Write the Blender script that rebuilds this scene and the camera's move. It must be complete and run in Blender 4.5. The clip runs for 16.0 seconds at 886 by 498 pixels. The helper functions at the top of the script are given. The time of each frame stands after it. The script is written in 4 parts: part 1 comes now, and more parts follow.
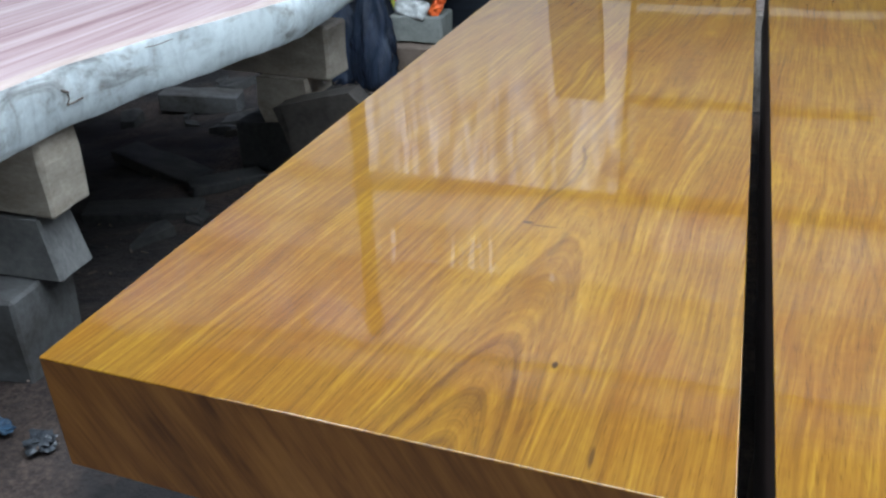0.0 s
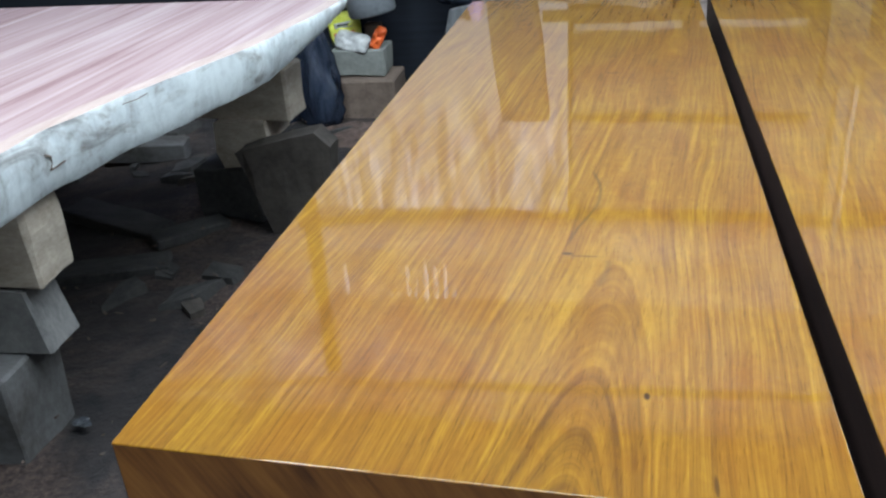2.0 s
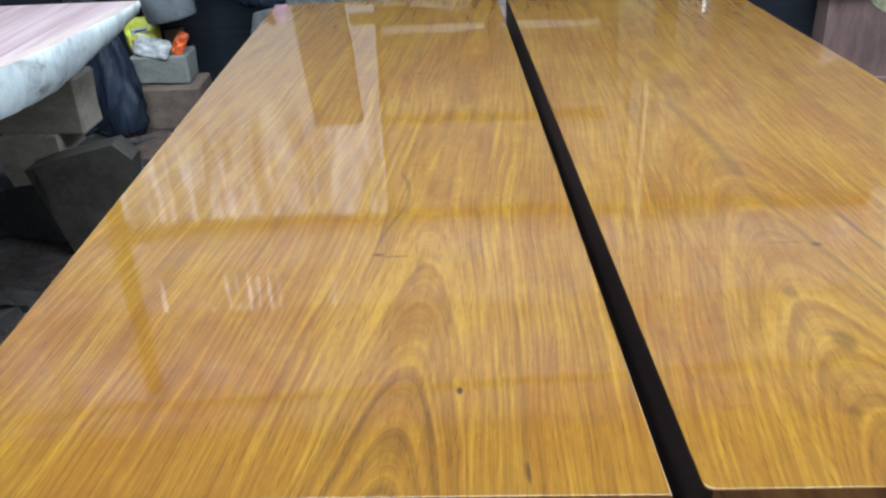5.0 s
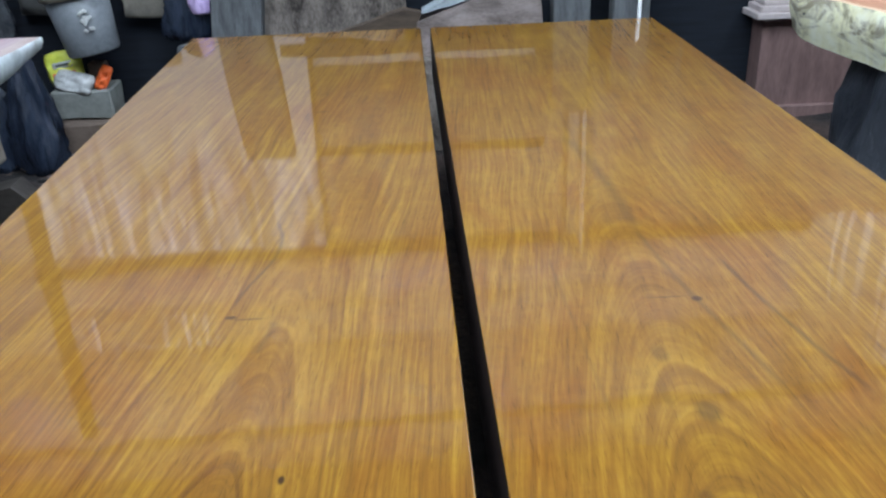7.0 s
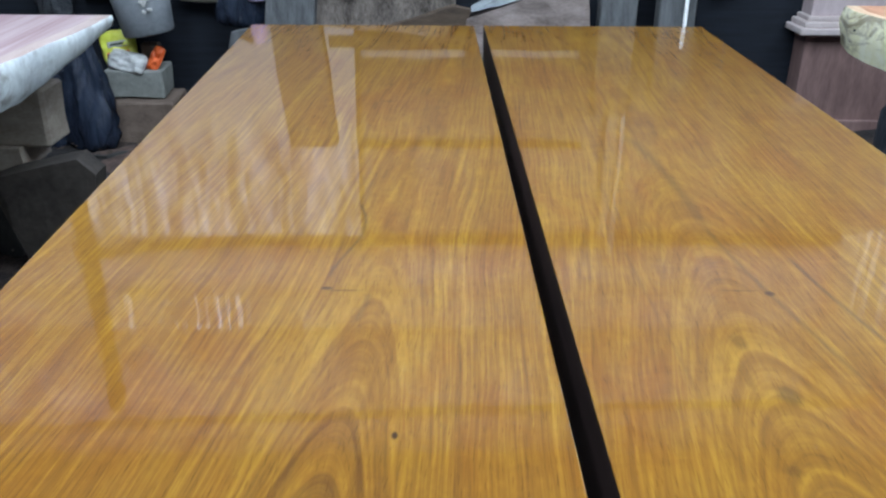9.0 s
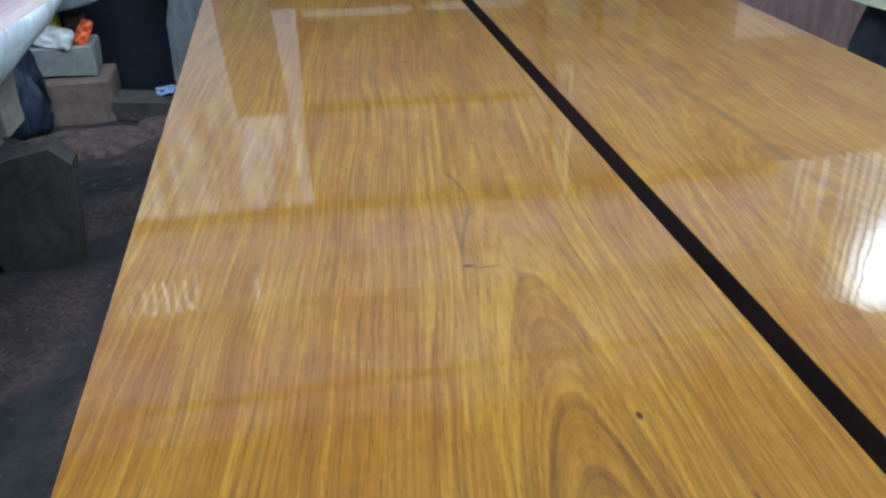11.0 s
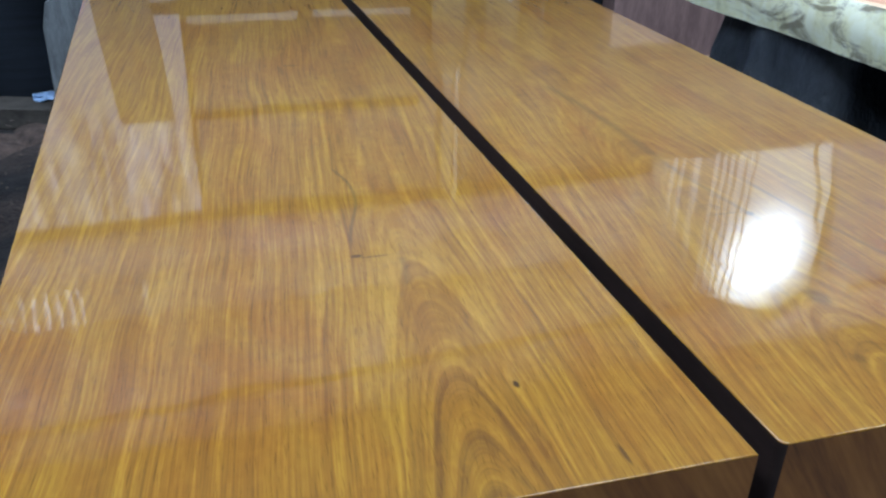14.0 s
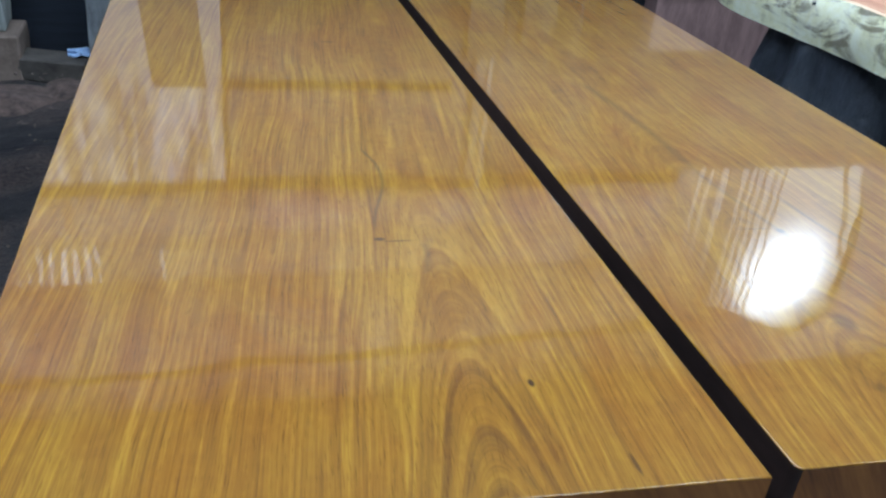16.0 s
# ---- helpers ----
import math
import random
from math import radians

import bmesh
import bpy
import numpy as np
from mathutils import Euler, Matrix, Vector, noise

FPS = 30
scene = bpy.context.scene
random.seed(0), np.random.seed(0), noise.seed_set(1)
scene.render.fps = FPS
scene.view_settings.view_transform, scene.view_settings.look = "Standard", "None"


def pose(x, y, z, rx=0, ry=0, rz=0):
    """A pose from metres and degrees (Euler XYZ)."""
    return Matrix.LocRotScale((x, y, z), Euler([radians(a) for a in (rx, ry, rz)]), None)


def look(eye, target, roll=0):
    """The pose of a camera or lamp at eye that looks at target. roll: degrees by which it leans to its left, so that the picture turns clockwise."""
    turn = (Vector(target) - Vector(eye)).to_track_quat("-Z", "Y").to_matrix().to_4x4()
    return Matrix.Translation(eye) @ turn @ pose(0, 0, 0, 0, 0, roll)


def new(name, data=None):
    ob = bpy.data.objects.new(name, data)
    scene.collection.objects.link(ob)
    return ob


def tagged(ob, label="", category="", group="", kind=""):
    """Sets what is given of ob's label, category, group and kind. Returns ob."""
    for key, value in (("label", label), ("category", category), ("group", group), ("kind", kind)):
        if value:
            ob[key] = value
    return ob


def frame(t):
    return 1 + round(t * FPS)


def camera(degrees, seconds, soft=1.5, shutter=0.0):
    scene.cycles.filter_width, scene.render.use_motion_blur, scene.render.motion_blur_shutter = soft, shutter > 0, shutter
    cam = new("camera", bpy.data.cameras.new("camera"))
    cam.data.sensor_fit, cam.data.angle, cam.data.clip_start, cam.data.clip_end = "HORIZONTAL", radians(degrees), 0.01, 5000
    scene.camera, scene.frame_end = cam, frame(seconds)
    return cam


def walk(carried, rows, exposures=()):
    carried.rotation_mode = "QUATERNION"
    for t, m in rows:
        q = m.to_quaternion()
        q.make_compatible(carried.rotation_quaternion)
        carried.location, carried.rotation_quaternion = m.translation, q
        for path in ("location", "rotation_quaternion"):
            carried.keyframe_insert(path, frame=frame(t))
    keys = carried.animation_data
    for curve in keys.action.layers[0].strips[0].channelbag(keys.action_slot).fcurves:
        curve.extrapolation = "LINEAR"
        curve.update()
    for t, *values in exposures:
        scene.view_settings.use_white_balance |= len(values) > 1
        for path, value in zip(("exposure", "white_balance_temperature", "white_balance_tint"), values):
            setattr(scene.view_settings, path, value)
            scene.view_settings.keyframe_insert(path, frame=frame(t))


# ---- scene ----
cam = camera(55.0, 16.0, soft=2.3)
PATH = [
    (0, (0.841, -0.719, 1.402), (0.254, 0.946, 0.462), -2.2),
    (0.5, (0.695, -0.75, 1.422), (0.172, 0.935, 0.48), -3.1),
    (1, (0.622, -0.754, 1.437), (0.154, 0.951, 0.503), -3.5),
    (1.5, (0.623, -0.759, 1.436), (0.176, 0.964, 0.525), -3.5),
    (2, (0.636, -0.753, 1.436), (0.226, 0.984, 0.535), -4.4),
    (2.5, (0.627, -0.74, 1.431), (0.262, 1.004, 0.522), -4.6),
    (3, (0.621, -0.752, 1.432), (0.276, 0.996, 0.523), -3.9),
    (3.5, (0.627, -0.754, 1.437), (0.299, 0.997, 0.528), -4.3),
    (4, (0.631, -0.733, 1.424), (0.355, 1.021, 0.505), -4.7),
    (4.5, (0.64, -0.742, 1.433), (0.467, 1.022, 0.507), -3.6),
    (5, (0.665, -0.737, 1.427), (0.654, 1.042, 0.512), -2.3),
    (5.2, (0.677, -0.723, 1.422), (0.697, 1.053, 0.502), -2.5),
    (7.3, (0.869, -0.626, 1.433), (0.94, 1.184, 0.586), -2.2),
    (7.5, (0.873, -0.627, 1.442), (0.975, 1.188, 0.61), -1.9),
    (8, (0.873, -0.633, 1.443), (1.02, 1.183, 0.62), -1.0),
    (8.5, (0.826, -0.659, 1.44), (0.914, 1.159, 0.612), 0.6),
    (9, (0.717, -0.704, 1.437), (0.751, 1.097, 0.567), 0.5),
    (9.2, (0.673, -0.724, 1.433), (0.685, 1.057, 0.524), -0.1),
    (11.3, (0.255, -0.571, 1.423), (0.641, 1.127, 0.438), -0.2),
    (11.5, (0.234, -0.584, 1.433), (0.677, 1.082, 0.419), 0.5),
    (12, (0.285, -0.609, 1.415), (0.852, 0.992, 0.358), 2.6),
    (12.5, (0.309, -0.621, 1.423), (0.988, 0.919, 0.343), 2.6),
    (13, (0.305, -0.629, 1.427), (1.004, 0.932, 0.39), 2.6),
    (13.5, (0.298, -0.653, 1.428), (0.901, 0.998, 0.474), 1.9),
    (14, (0.301, -0.656, 1.429), (0.843, 1.023, 0.487), 1.6),
    (14.5, (0.288, -0.659, 1.427), (0.778, 1.035, 0.482), 2.8),
    (15, (0.304, -0.652, 1.423), (0.788, 1.042, 0.476), 3.5),
    (15.5, (0.297, -0.648, 1.43), (0.79, 1.033, 0.465), 4.9),
    (16, (0.293, -0.639, 1.422), (0.797, 1.037, 0.455), 6.1),
]
EXPOSURES = [(0, 0.10, 6250, 10), (0.5, 0.19, 6350, 10), (2, 0.20, 6450, 10), (5, 0.24, 6300, 10), (7.5, -0.21, 6130, 13), (8.5, -0.27, 6130, 13), (9, -0.06, 6130, 12), (11.5, -0.13, 5650, 10), (12.5, -0.10, 5600, 10), (13, 0.06, 5620, 10), (13.5, -0.09, 5620, 9), (16, -0.09, 5620, 9)]
walk(cam, [(t, look(eye, target, roll)) for t, eye, target, roll in PATH], EXPOSURES)

# ---- world and light ----
world = bpy.data.worlds.new("overcast")
scene.world = world
world.use_nodes = True
wn = world.node_tree.nodes
sky = wn.new("ShaderNodeTexSky")
sky.sky_type = "NISHITA"
sky.sun_disc = False
sky.sun_elevation, sky.sun_rotation = radians(48), radians(40)
wn["Background"].inputs["Strength"].default_value = 0.12
world.node_tree.links.new(sky.outputs[0], wn["Background"].inputs["Color"])

GROUND, TOP, THICK = 0.06, 0.75, 0.187
ROOF_Z, WALL_Y = 3.7, 3.75


def area_lamp(name, centre, target, sx, sy, watts, colour):
    data = bpy.data.lights.new(name, "AREA")
    data.shape, data.size, data.size_y, data.energy, data.color = "RECTANGLE", sx, sy, watts, colour
    ob = new(name, data)
    ob.matrix_world = look(centre, target)
    return ob


# three openings in the roof with daylight; the middle one is added fill
STRIPS = ((-1.05, -0.45), (-0.15, 2.65), (3.4, 4.2))
STRIP_Y = (-0.55, 2.15)
for (x0, x1), watts in zip(STRIPS, (95, 190, 90)):
    cx, cy = (x0 + x1) / 2, sum(STRIP_Y) / 2
    area_lamp("skylight_daylight", (cx, cy, ROOF_Z - 0.03), (cx, cy + 0.001, 0), x1 - x0, STRIP_Y[1] - STRIP_Y[0], watts, (0.83, 0.955, 1.03))


# the open front of the shed, behind the walk
area_lamp("doorway_daylight", (1.3, -4.55, 1.35), (1.3, 0, 1.35), 5.4, 2.3, 36, (0.85, 0.95, 1.02))


# ---- materials ----
def material(name):
    m = bpy.data.materials.new(name)
    m.use_nodes = True
    return m, m.node_tree.nodes, m.node_tree.links, m.node_tree.nodes["Principled BSDF"]


def node(nodes, kind, **values):
    n = nodes.new(kind)
    for key, value in values.items():
        n.inputs[key].default_value = value
    return n


def math_node(nodes, links, op, a, b=None):
    n = nodes.new("ShaderNodeMath")
    n.operation = op
    for k, v in enumerate((a, b)):
        if v is None:
            continue
        if isinstance(v, (int, float)):
            n.inputs[k].default_value = v
        else:
            links.new(v, n.inputs[k])
    return n.outputs[0]


def ramp(nodes, links, fac, stops):
    n = nodes.new("ShaderNodeValToRGB")
    el = n.color_ramp.elements
    while len(el) < len(stops):
        el.new(0.5)
    for e, (p, c) in zip(el, stops):
        e.position, e.color = p, (*c, 1)
    links.new(fac, n.inputs[0])
    return n.outputs[0]


def mix(nodes, links, kind, fac, a, b):
    n = nodes.new("ShaderNodeMix")
    n.data_type, n.blend_type = "RGBA", kind
    for sock, v in ((n.inputs[0], fac), (n.inputs[6], a), (n.inputs[7], b)):
        if isinstance(v, (int, float)):
            sock.default_value = v
        elif isinstance(v, tuple):
            sock.default_value = (*v, 1)
        else:
            links.new(v, sock)
    return n.outputs[2]


def coords(nodes, links, scale=(1, 1, 1), offset=(0, 0, 0), turn=(0, 0, 0)):
    tc, mp = nodes.new("ShaderNodeTexCoord"), nodes.new("ShaderNodeMapping")
    mp.inputs["Scale"].default_value = scale
    mp.inputs["Location"].default_value = offset
    mp.inputs["Rotation"].default_value = [radians(a) for a in turn]
    links.new(tc.outputs["Object"], mp.inputs[0])
    return mp.outputs[0]


def tex_noise(nodes, links, vec, scale, detail=4, rough=0.55, distort=0.0):
    n = node(nodes, "ShaderNodeTexNoise", Scale=scale, Detail=detail, Roughness=rough, Distortion=distort)
    links.new(vec, n.inputs["Vector"])
    return n.outputs["Fac"]


def bump(nodes, links, height, strength, distance, target):
    b = node(nodes, "ShaderNodeBump", Strength=strength, Distance=distance)
    links.new(height, b.inputs["Height"])
    links.new(b.outputs[0], target)
    return b


def plain(name, dark, light, scale=12.0, rough=0.8, relief=0.3, stretch=(1, 1, 1), metal=0.0, depth=0.01):
    """A mottled surface with coarse stains and fine grain."""
    m, n, l, p = material(name)
    v = coords(n, l, stretch)
    big = tex_noise(n, l, v, scale, 3, 0.6)
    fine = tex_noise(n, l, v, scale * 9, 4, 0.65)
    f = math_node(n, l, "ADD", math_node(n, l, "MULTIPLY", big, 0.65), math_node(n, l, "MULTIPLY", fine, 0.35))
    l.new(ramp(n, l, f, [(0.33, dark), (0.67, light)]), p.inputs["Base Color"])
    p.inputs["Roughness"].default_value = rough
    p.inputs["Metallic"].default_value = metal
    bump(n, l, f, relief, depth, p.inputs["Normal"])
    return m


def spot(n, l, x, y, cx, cy, rx, ry):
    """1 in the middle of an elliptical mark, 0 outside it."""
    a = math_node(n, l, "DIVIDE", math_node(n, l, "SUBTRACT", x, cx), rx)
    b = math_node(n, l, "DIVIDE", math_node(n, l, "SUBTRACT", y, cy), ry)
    d = math_node(n, l, "SQRT", math_node(n, l, "ADD", math_node(n, l, "MULTIPLY", a, a), math_node(n, l, "MULTIPLY", b, b)))
    m = n.new("ShaderNodeMapRange")
    m.interpolation_type = "SMOOTHSTEP"
    l.new(d, m.inputs[0])
    m.inputs[1].default_value, m.inputs[2].default_value, m.inputs[3].default_value, m.inputs[4].default_value = 0.35, 1.0, 1.0, 0.0
    return m.outputs[0]


def remap(n, l, v, a, b, c=0.0, d=1.0, smooth=True):
    m = n.new("ShaderNodeMapRange")
    m.interpolation_type = "SMOOTHSTEP" if smooth else "LINEAR"
    l.new(v, m.inputs[0])
    for k, q in enumerate((a, b, c, d)):
        m.inputs[k + 1].default_value = q
    return m.outputs[0]


def vein(n, l, x, y, points, width):
    """1 on a thin dark vein through (x, y) points given in order of rising y, 0 beside it."""
    y0, y1 = points[0][1], points[-1][1]
    base = min(p[0] for p in points) - 0.05
    t = remap(n, l, y, y0, y1, 0.0, 1.0, False)
    bend = ramp(n, l, t, [((py - y0) / (y1 - y0), ((px - base) * 2,) * 3) for px, py in points])
    bend.node.color_ramp.interpolation = "B_SPLINE"
    xc = math_node(n, l, "ADD", math_node(n, l, "MULTIPLY", bend, 0.5), base)
    off = math_node(n, l, "ABSOLUTE", math_node(n, l, "SUBTRACT", x, xc))
    ends = math_node(n, l, "MULTIPLY", remap(n, l, t, 0.0, 0.12), remap(n, l, t, 0.88, 1.0, 1.0, 0.0))
    return math_node(n, l, "MULTIPLY", remap(n, l, off, 0.0, width, 1.0, 0.0), ends)


def lacquered(name, axis, curve, straight, seed, figure, bold_in, knots, veins, hue):
    """Golden teak under a thick clear lacquer. The saw cuts the growth rings into nested arches round the
    line x = axis[0] + axis[1] * y; curve sets how sharp the arches are, straight where they end."""
    m, n, l, p = material(name)

    def op(kind, a, b=None):
        return math_node(n, l, kind, a, b)

    tc = n.new("ShaderNodeTexCoord")
    sep = n.new("ShaderNodeSeparateXYZ")
    l.new(tc.outputs["Object"], sep.inputs[0])
    x, y = sep.outputs["X"], sep.outputs["Y"]
    sway = tex_noise(n, l, coords(n, l, (2.6, 1.5, 1), (seed, seed * 1.7, 0)), 1.0, 2, 0.5)
    wander = tex_noise(n, l, coords(n, l, (8, 2.0, 1), (seed, seed * 2.3, 0)), 1.0, 1, 0.5)
    w = op("SUBTRACT", x, op("ADD", op("MULTIPLY", y, axis[1]), axis[0]))
    w = op("ADD", w, op("MULTIPLY", op("SUBTRACT", sway, 0.5), 0.052))
    w = op("ADD", w, op("MULTIPLY", op("SUBTRACT", wander, 0.5), 0.020))
    ys = op("SMOOTH_MIN", y, straight)
    ys.node.inputs[2].default_value = 0.45
    phi = op("ADD", op("ADD", ys, 0.13), op("MULTIPLY", op("MULTIPLY", w, w), curve))
    u = op("MULTIPLY", op("SQRT", op("MAXIMUM", phi, 0.004)), 11.0)
    fibre = op("MULTIPLY", w, 78.0)

    def along(a, ka, ky, z=0.0):
        c = n.new("ShaderNodeCombineXYZ")
        l.new(op("MULTIPLY", a, ka), c.inputs[0])
        l.new(op("MULTIPLY", y, ky), c.inputs[1])
        c.inputs[2].default_value = seed + z
        return c.outputs[0]

    band = tex_noise(n, l, along(u, 0.36, 0.9), 1.0, 2, 0.5)
    ring = tex_noise(n, l, along(u, 1.0, 1.9, 3), 1.0, 3, 0.6, 0.2)
    streak = tex_noise(n, l, along(u, 3.6, 4.2, 5), 1.0, 4, 0.64, 0.1)
    thread = tex_noise(n, l, along(fibre, 1.5, 6.5, 8), 1.0, 4, 0.60)
    dash = tex_noise(n, l, along(fibre, 6.5, 30.0, 11), 1.0, 2, 0.5)
    ripple = tex_noise(n, l, coords(n, l, (11, 21, 1), (seed, 2, 0)), 1.0, 3, 0.6, 1.2)
    cloud = tex_noise(n, l, coords(n, l, (6.5, 2.6, 1), (seed * 2, 1, 0)), 1.0, 4, 0.62, 0.8)
    # latewood: soft dark flanks, clear inside the arches and faint outside
    saw = op("FRACT", op("ADD", op("MULTIPLY", u, 0.74), op("MULTIPLY", band, 2.6)))
    late = ramp(n, l, saw, [(0.0, (0.62, 0.62, 0.62)), (0.14, (0.0, 0.0, 0.0)), (0.50, (0.08, 0.08, 0.08)), (0.82, (0.85, 0.85, 0.85)), (0.93, (1, 1, 1)), (1.0, (0.62, 0.62, 0.62))])
    broken = remap(n, l, ripple, 0.36, 0.62, 0.20, 1.0)
    inside = op("MULTIPLY", remap(n, l, op("ABSOLUTE", w), 0.03, 0.15, 1.0, 0.0), remap(n, l, y, figure - 0.25, figure + 0.12, 1.0, 0.0))
    inside = op("MULTIPLY", inside, broken)
    bold = op("ADD", op("MULTIPLY", inside, bold_in), op("MULTIPLY", op("MULTIPLY", remap(n, l, band, 0.38, 0.60, 0.35, 1.0), broken), 0.040 + 0.70 * bold_in))
    f = op("ADD", op("MULTIPLY", band, 0.18), op("MULTIPLY", ring, 0.24))
    f = op("ADD", f, op("MULTIPLY", streak, 0.44))
    f = op("ADD", f, op("MULTIPLY", thread, 0.20))
    f = op("ADD", f, op("MULTIPLY", ripple, 0.15))
    f = op("SUBTRACT", op("SUBTRACT", f, 0.092), op("MULTIPLY", late, bold))
    col = ramp(n, l, f, [(0.24, (0.080, 0.033, 0.008)), (0.37, (0.141, 0.060, 0.009)), (0.48, (0.205, 0.094, 0.010)), (0.58, (0.264, 0.135, 0.013)), (0.70, (0.335, 0.190, 0.023))])
    warm = ramp(n, l, cloud, [(0.34, hue[0]), (0.52, (1, 1, 1)), (0.68, hue[1])])
    col = mix(n, l, "MULTIPLY", 0.9, col, warm)
    olive = op("MULTIPLY", op("MULTIPLY", inside, late), bold_in * 3.2)
    col = mix(n, l, "MIX", olive, col, (0.100, 0.058, 0.013))
    pore = ramp(n, l, dash, [(0.30, (0.52, 0.44, 0.38)), (0.41, (1, 1, 1))])
    col = mix(n, l, "MULTIPLY", 0.55, col, pore)
    for kx, ky, rx, ry, k in knots:
        col = mix(n, l, "MIX", op("MULTIPLY", spot(n, l, x, y, kx, ky, rx, ry), k), col, (0.035, 0.016, 0.008))
    for pts, width, k in veins:
        col = mix(n, l, "MIX", op("MULTIPLY", vein(n, l, x, y, pts, width), k), col, (0.060, 0.030, 0.014))
    l.new(col, p.inputs["Base Color"])
    p.inputs["Roughness"].default_value = 0.45
    p.inputs["Specular IOR Level"].default_value = 0.08
    p.inputs["Coat Weight"].default_value = 1.0
    p.inputs["Coat Roughness"].default_value = 0.045
    p.inputs["Coat IOR"].default_value = 1.5
    wave = tex_noise(n, l, coords(n, l, (55, 22, 30), (seed, 0, 0)), 1.0, 2, 0.5)
    soft = tex_noise(n, l, coords(n, l, (8, 5, 9), (seed, 0, 0)), 1.0, 1, 0.5)
    bump(n, l, op("ADD", op("MULTIPLY", wave, 0.20), soft), 0.35, 0.0011, p.inputs["Coat Normal"])
    return m


def end_grain(name):
    m, n, l, p = material(name)
    tc, sep = n.new("ShaderNodeTexCoord"), n.new("ShaderNodeSeparateXYZ")
    l.new(tc.outputs["Object"], sep.inputs[0])
    slant = math_node(n, l, "ADD", sep.outputs["X"], math_node(n, l, "MULTIPLY", sep.outputs["Z"], 0.6))
    vecs = []
    for sx, sz in ((11, 3), (85, 9)):
        c = n.new("ShaderNodeCombineXYZ")
        l.new(math_node(n, l, "MULTIPLY", slant, sx), c.inputs[0])
        l.new(math_node(n, l, "MULTIPLY", sep.outputs["Z"], sz), c.inputs[2])
        vecs.append(c.outputs[0])
    wob = tex_noise(n, l, vecs[0], 1.0, 4, 0.6, 0.4)
    fine = tex_noise(n, l, vecs[1], 1.0, 4, 0.6)
    f = math_node(n, l, "ADD", math_node(n, l, "MULTIPLY", wob, 0.65), math_node(n, l, "MULTIPLY", fine, 0.35))
    l.new(ramp(n, l, f, [(0.34, (0.12, 0.040, 0.011)), (0.52, (0.34, 0.132, 0.029)), (0.68, (0.49, 0.215, 0.048))]), p.inputs["Base Color"])
    p.inputs["Roughness"].default_value = 0.5
    p.inputs["Coat Weight"].default_value = 0.8
    p.inputs["Coat Roughness"].default_value = 0.12
    return m


def sawn_red(name):
    """Rough-sawn reddish heartwood with saw streaks along the board."""
    m, n, l, p = material(name)
    streak = tex_noise(n, l, coords(n, l, (44, 0.9, 44), (0, 0, 0), (0, 0, 9)), 1.0, 5, 0.62, 0.5)
    broad = tex_noise(n, l, coords(n, l, (8, 0.45, 8), (2, 0, 0), (0, 0, 9)), 1.0, 3, 0.55, 0.8)
    f = math_node(n, l, "ADD", math_node(n, l, "MULTIPLY", streak, 0.5), math_node(n, l, "MULTIPLY", broad, 0.5))
    l.new(ramp(n, l, f, [(0.34, (0.17, 0.084, 0.088)), (0.45, (0.30, 0.200, 0.207)), (0.55, (0.38, 0.285, 0.292)), (0.67, (0.47, 0.385, 0.385))]), p.inputs["Base Color"])
    p.inputs["Roughness"].default_value = 0.75
    bump(n, l, streak, 0.3, 0.004, p.inputs["Normal"])
    return m


def sapwood(name, dark, mid, light, scars=0.0):
    """Debarked live edge: pale sapwood with thin upright bark stains and a few dark scars."""
    m, n, l, p = material(name)
    a = tex_noise(n, l, coords(n, l, (9, 9, 2.2), (0, 0, 0), (0, 20, 0)), 1.6, 4, 0.6, 1.0)
    c = tex_noise(n, l, coords(n, l, (4, 4, 6), (3, 0, 0)), 1.5, 5, 0.65, 1.5)
    b = tex_noise(n, l, coords(n, l, (1, 1, 1)), 45.0, 4, 0.65)
    f = math_node(n, l, "ADD", math_node(n, l, "MULTIPLY", a, 0.45), math_node(n, l, "MULTIPLY", b, 0.2))
    f = math_node(n, l, "ADD", f, math_node(n, l, "MULTIPLY", c, 0.35))
    scar = ramp(n, l, tex_noise(n, l, coords(n, l, (3.2, 3.2, 7), (1, 5, 0), (25, 0, 0)), 1.3, 5, 0.65, 1.2), [(0.33 + scars, (0.42 - 4 * scars, 0.38 - 4 * scars, 0.36 - 4 * scars)), (0.44 + scars, (0.88, 0.87, 0.86)), (0.5 + scars, (1, 1, 1))])
    l.new(mix(n, l, "MULTIPLY", 0.85, ramp(n, l, f, [(0.33, dark), (0.43, mid), (0.55, light)]), scar), p.inputs["Base Color"])
    p.inputs["Roughness"].default_value = 0.6
    bump(n, l, f, 0.5, 0.008, p.inputs["Normal"])
    return m


TEAK_A = lacquered(
    "lacquered_teak_arched", (0.575, 0.10), 51.0, 0.62, 1.3, 0.29, 0.072,
    [(0.674, 0.171, 0.006, 0.011, 0.95), (0.545, 0.566, 0.013, 0.008, 0.75), (0.575, 0.558, 0.035, 0.004, 0.5), (0.748, 0.012, 0.004, 0.026, 0.7), (0.60, 1.70, 0.03, 0.012, 0.35), (0.565, 1.66, 0.01, 0.06, 0.3)],
    [([(0.543, 0.585), (0.550, 0.66), (0.588, 0.754), (0.598, 0.866), (0.564, 0.961)], 0.007, 0.55), ([(0.600, 0.45), (0.612, 0.50), (0.618, 0.55)], 0.010, 0.4)],
    ((0.92, 0.81, 0.74), (1.05, 1.10, 1.0)))
